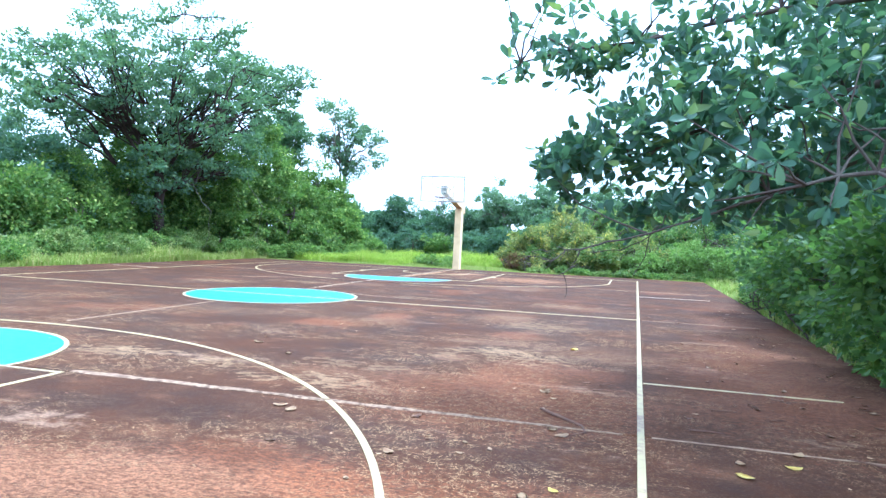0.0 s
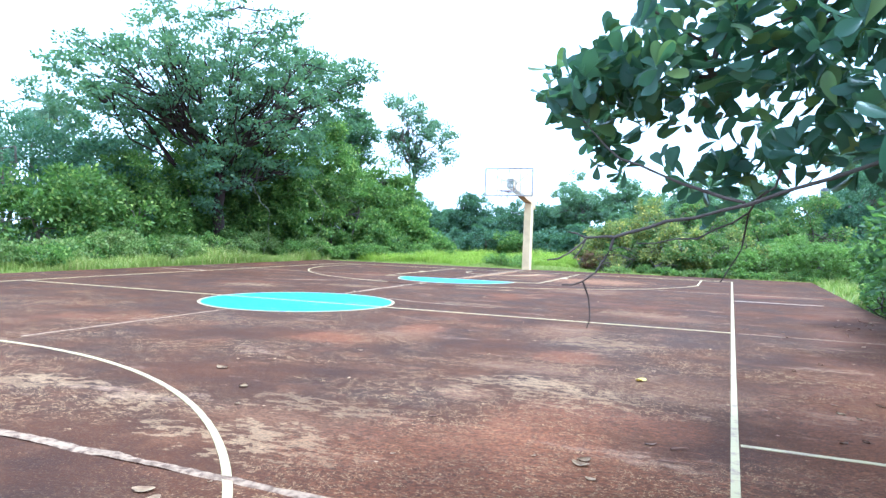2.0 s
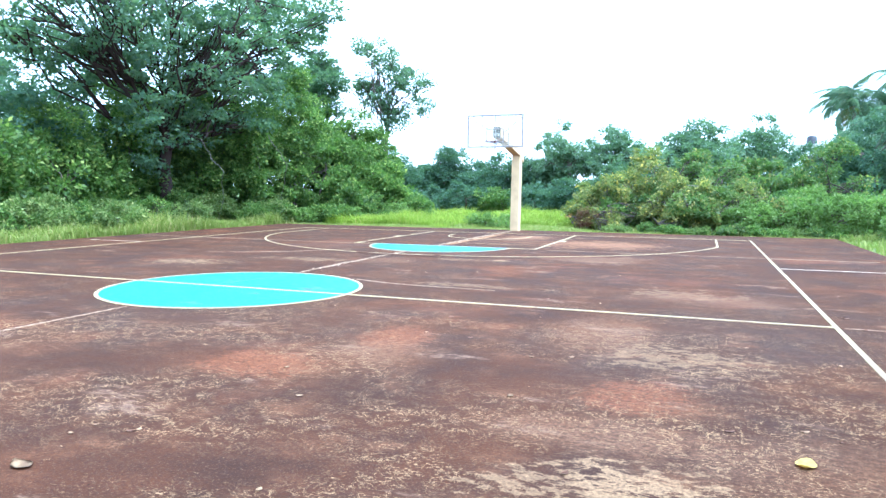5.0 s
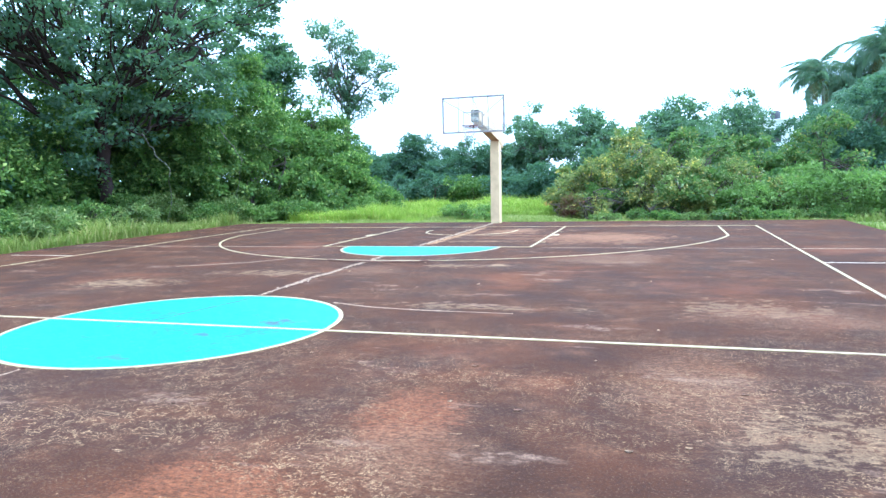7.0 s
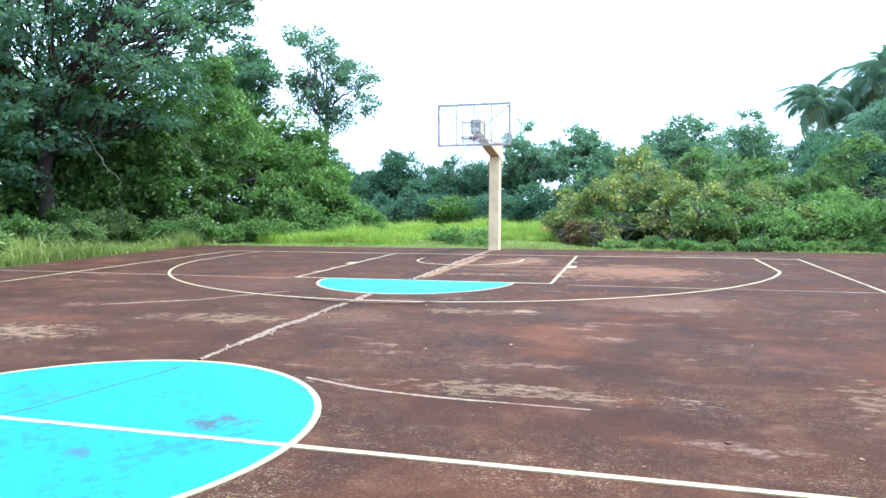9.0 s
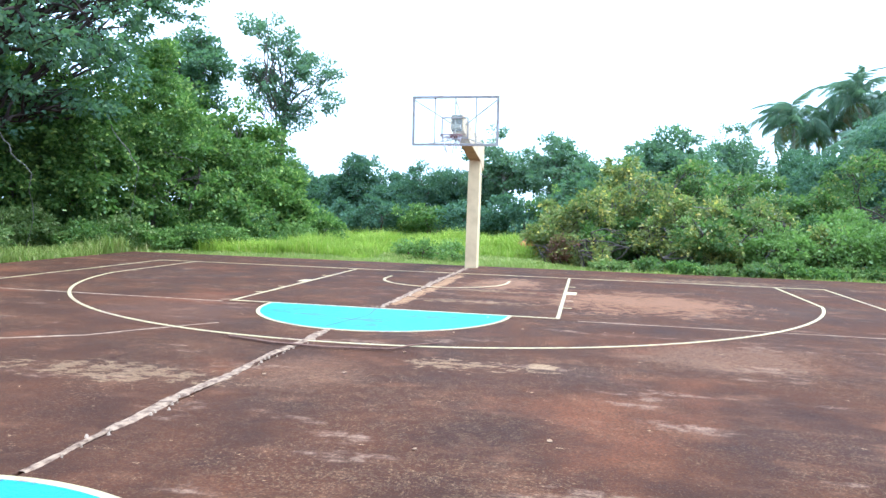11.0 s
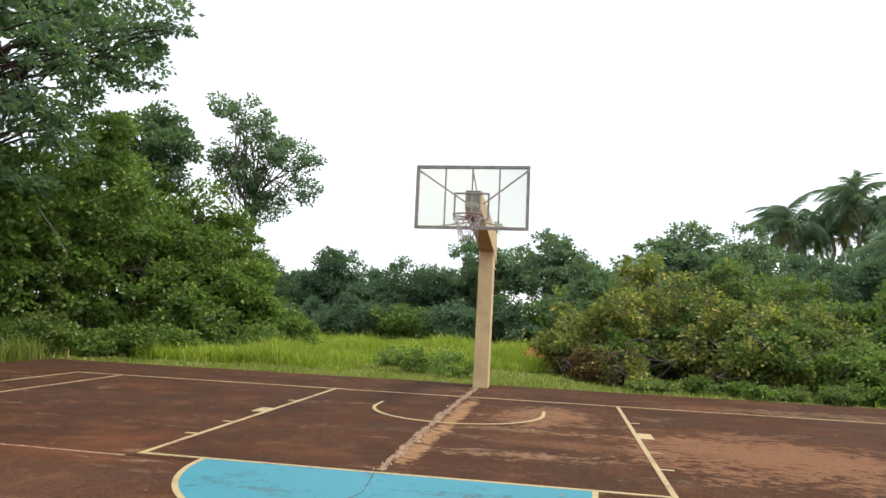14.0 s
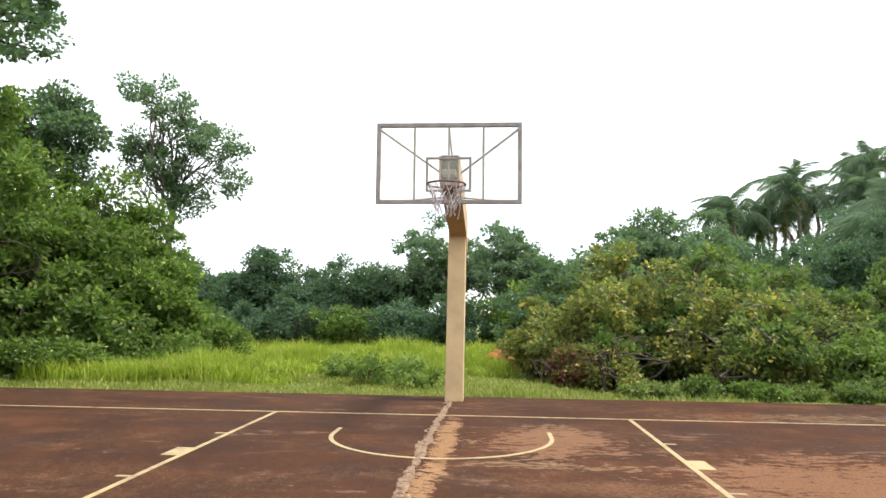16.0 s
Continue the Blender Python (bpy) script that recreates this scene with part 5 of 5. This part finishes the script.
def stick(points, r, label, seed, kind_name="fallen_stick"):
    rng = np.random.default_rng(seed)
    fine = []
    for a, b in zip(points, points[1:]):
        fine += bent((*a, r + 0.008), (*b, r + 0.008), rng, 4, 0.02)[:-1]
    fine.append(Vector((*points[-1], r + 0.008)))
    for q in fine:
        q.z = r + 0.007
    n = len(fine)
    v, f = tube(fine, [r * (1 - 0.5 * i / n) for i in range(n)], 7)
    tagged(put(kind_name, mesh_of(kind_name, v, f, STICK, True)), label, "stick")


stick([(-1.0, 5.58), (-0.4, 5.40), (0.22, 5.36), (0.86, 5.47), (1.0, 5.72), (1.25, 5.95)], 0.014, "long bent dry branch lying across the joint", 1)
stick([(6.74, -7.55), (6.95, -7.78), (7.10, -7.95), (7.14, -8.12), (7.05, -8.24)], 0.010, "curved dry twig on the concrete", 2)
for i, (x, y, a, L) in enumerate(((8.2, -6.95, 10, .2), (8.75, -6.3, -50, .25), (7.2, -6.6, 5, .2), (8.0, -7.7, 0, .25), (8.6, -7.1, 20, .15), (7.2, -6.3, 30, .12), (9.0, -8.1, -30, .3), (8.9, -6.3, 15, .2))):
    c, s = math.cos(radians(a)) * L / 2, math.sin(radians(a)) * L / 2
    stick([(x - c, y - s), (x + c * 0.2, y + s * 0.2 + 0.015), (x + c, y + s)], 0.006, "short dead twig on the concrete", 20 + i)


def mound(name, x, y, rx, ry, h, material, label, category, seed):
    """A low heap with an uneven skin."""
    rng = np.random.default_rng(seed)
    bm = bmesh.new()
    bmesh.ops.create_icosphere(bm, subdivisions=4, radius=1)
    for q in bm.verts:
        k = 1 + 0.3 * noise.noise(q.co * 2.2 + Vector((seed, 0, 0))) + 0.12 * noise.noise(q.co * 7)
        q.co = Vector((q.co.x * rx * k, q.co.y * ry * k, max(-0.1, q.co.z * h * k)))
    tagged(part(name, bm, material, at=(x, y, -0.07)), label, category)


mound("earth_heap", 1.1, 22.6, 0.75, 0.5, 0.62, LATERITE, "small heap of orange laterite earth in the grass", "earth heap", 3)
stick_log = [(-2.6, 19.2), (-2.2, 19.3), (-1.5, 19.25)]
stick(stick_log, 0.06, "brown log lying in the grass", 40, "fallen_log")
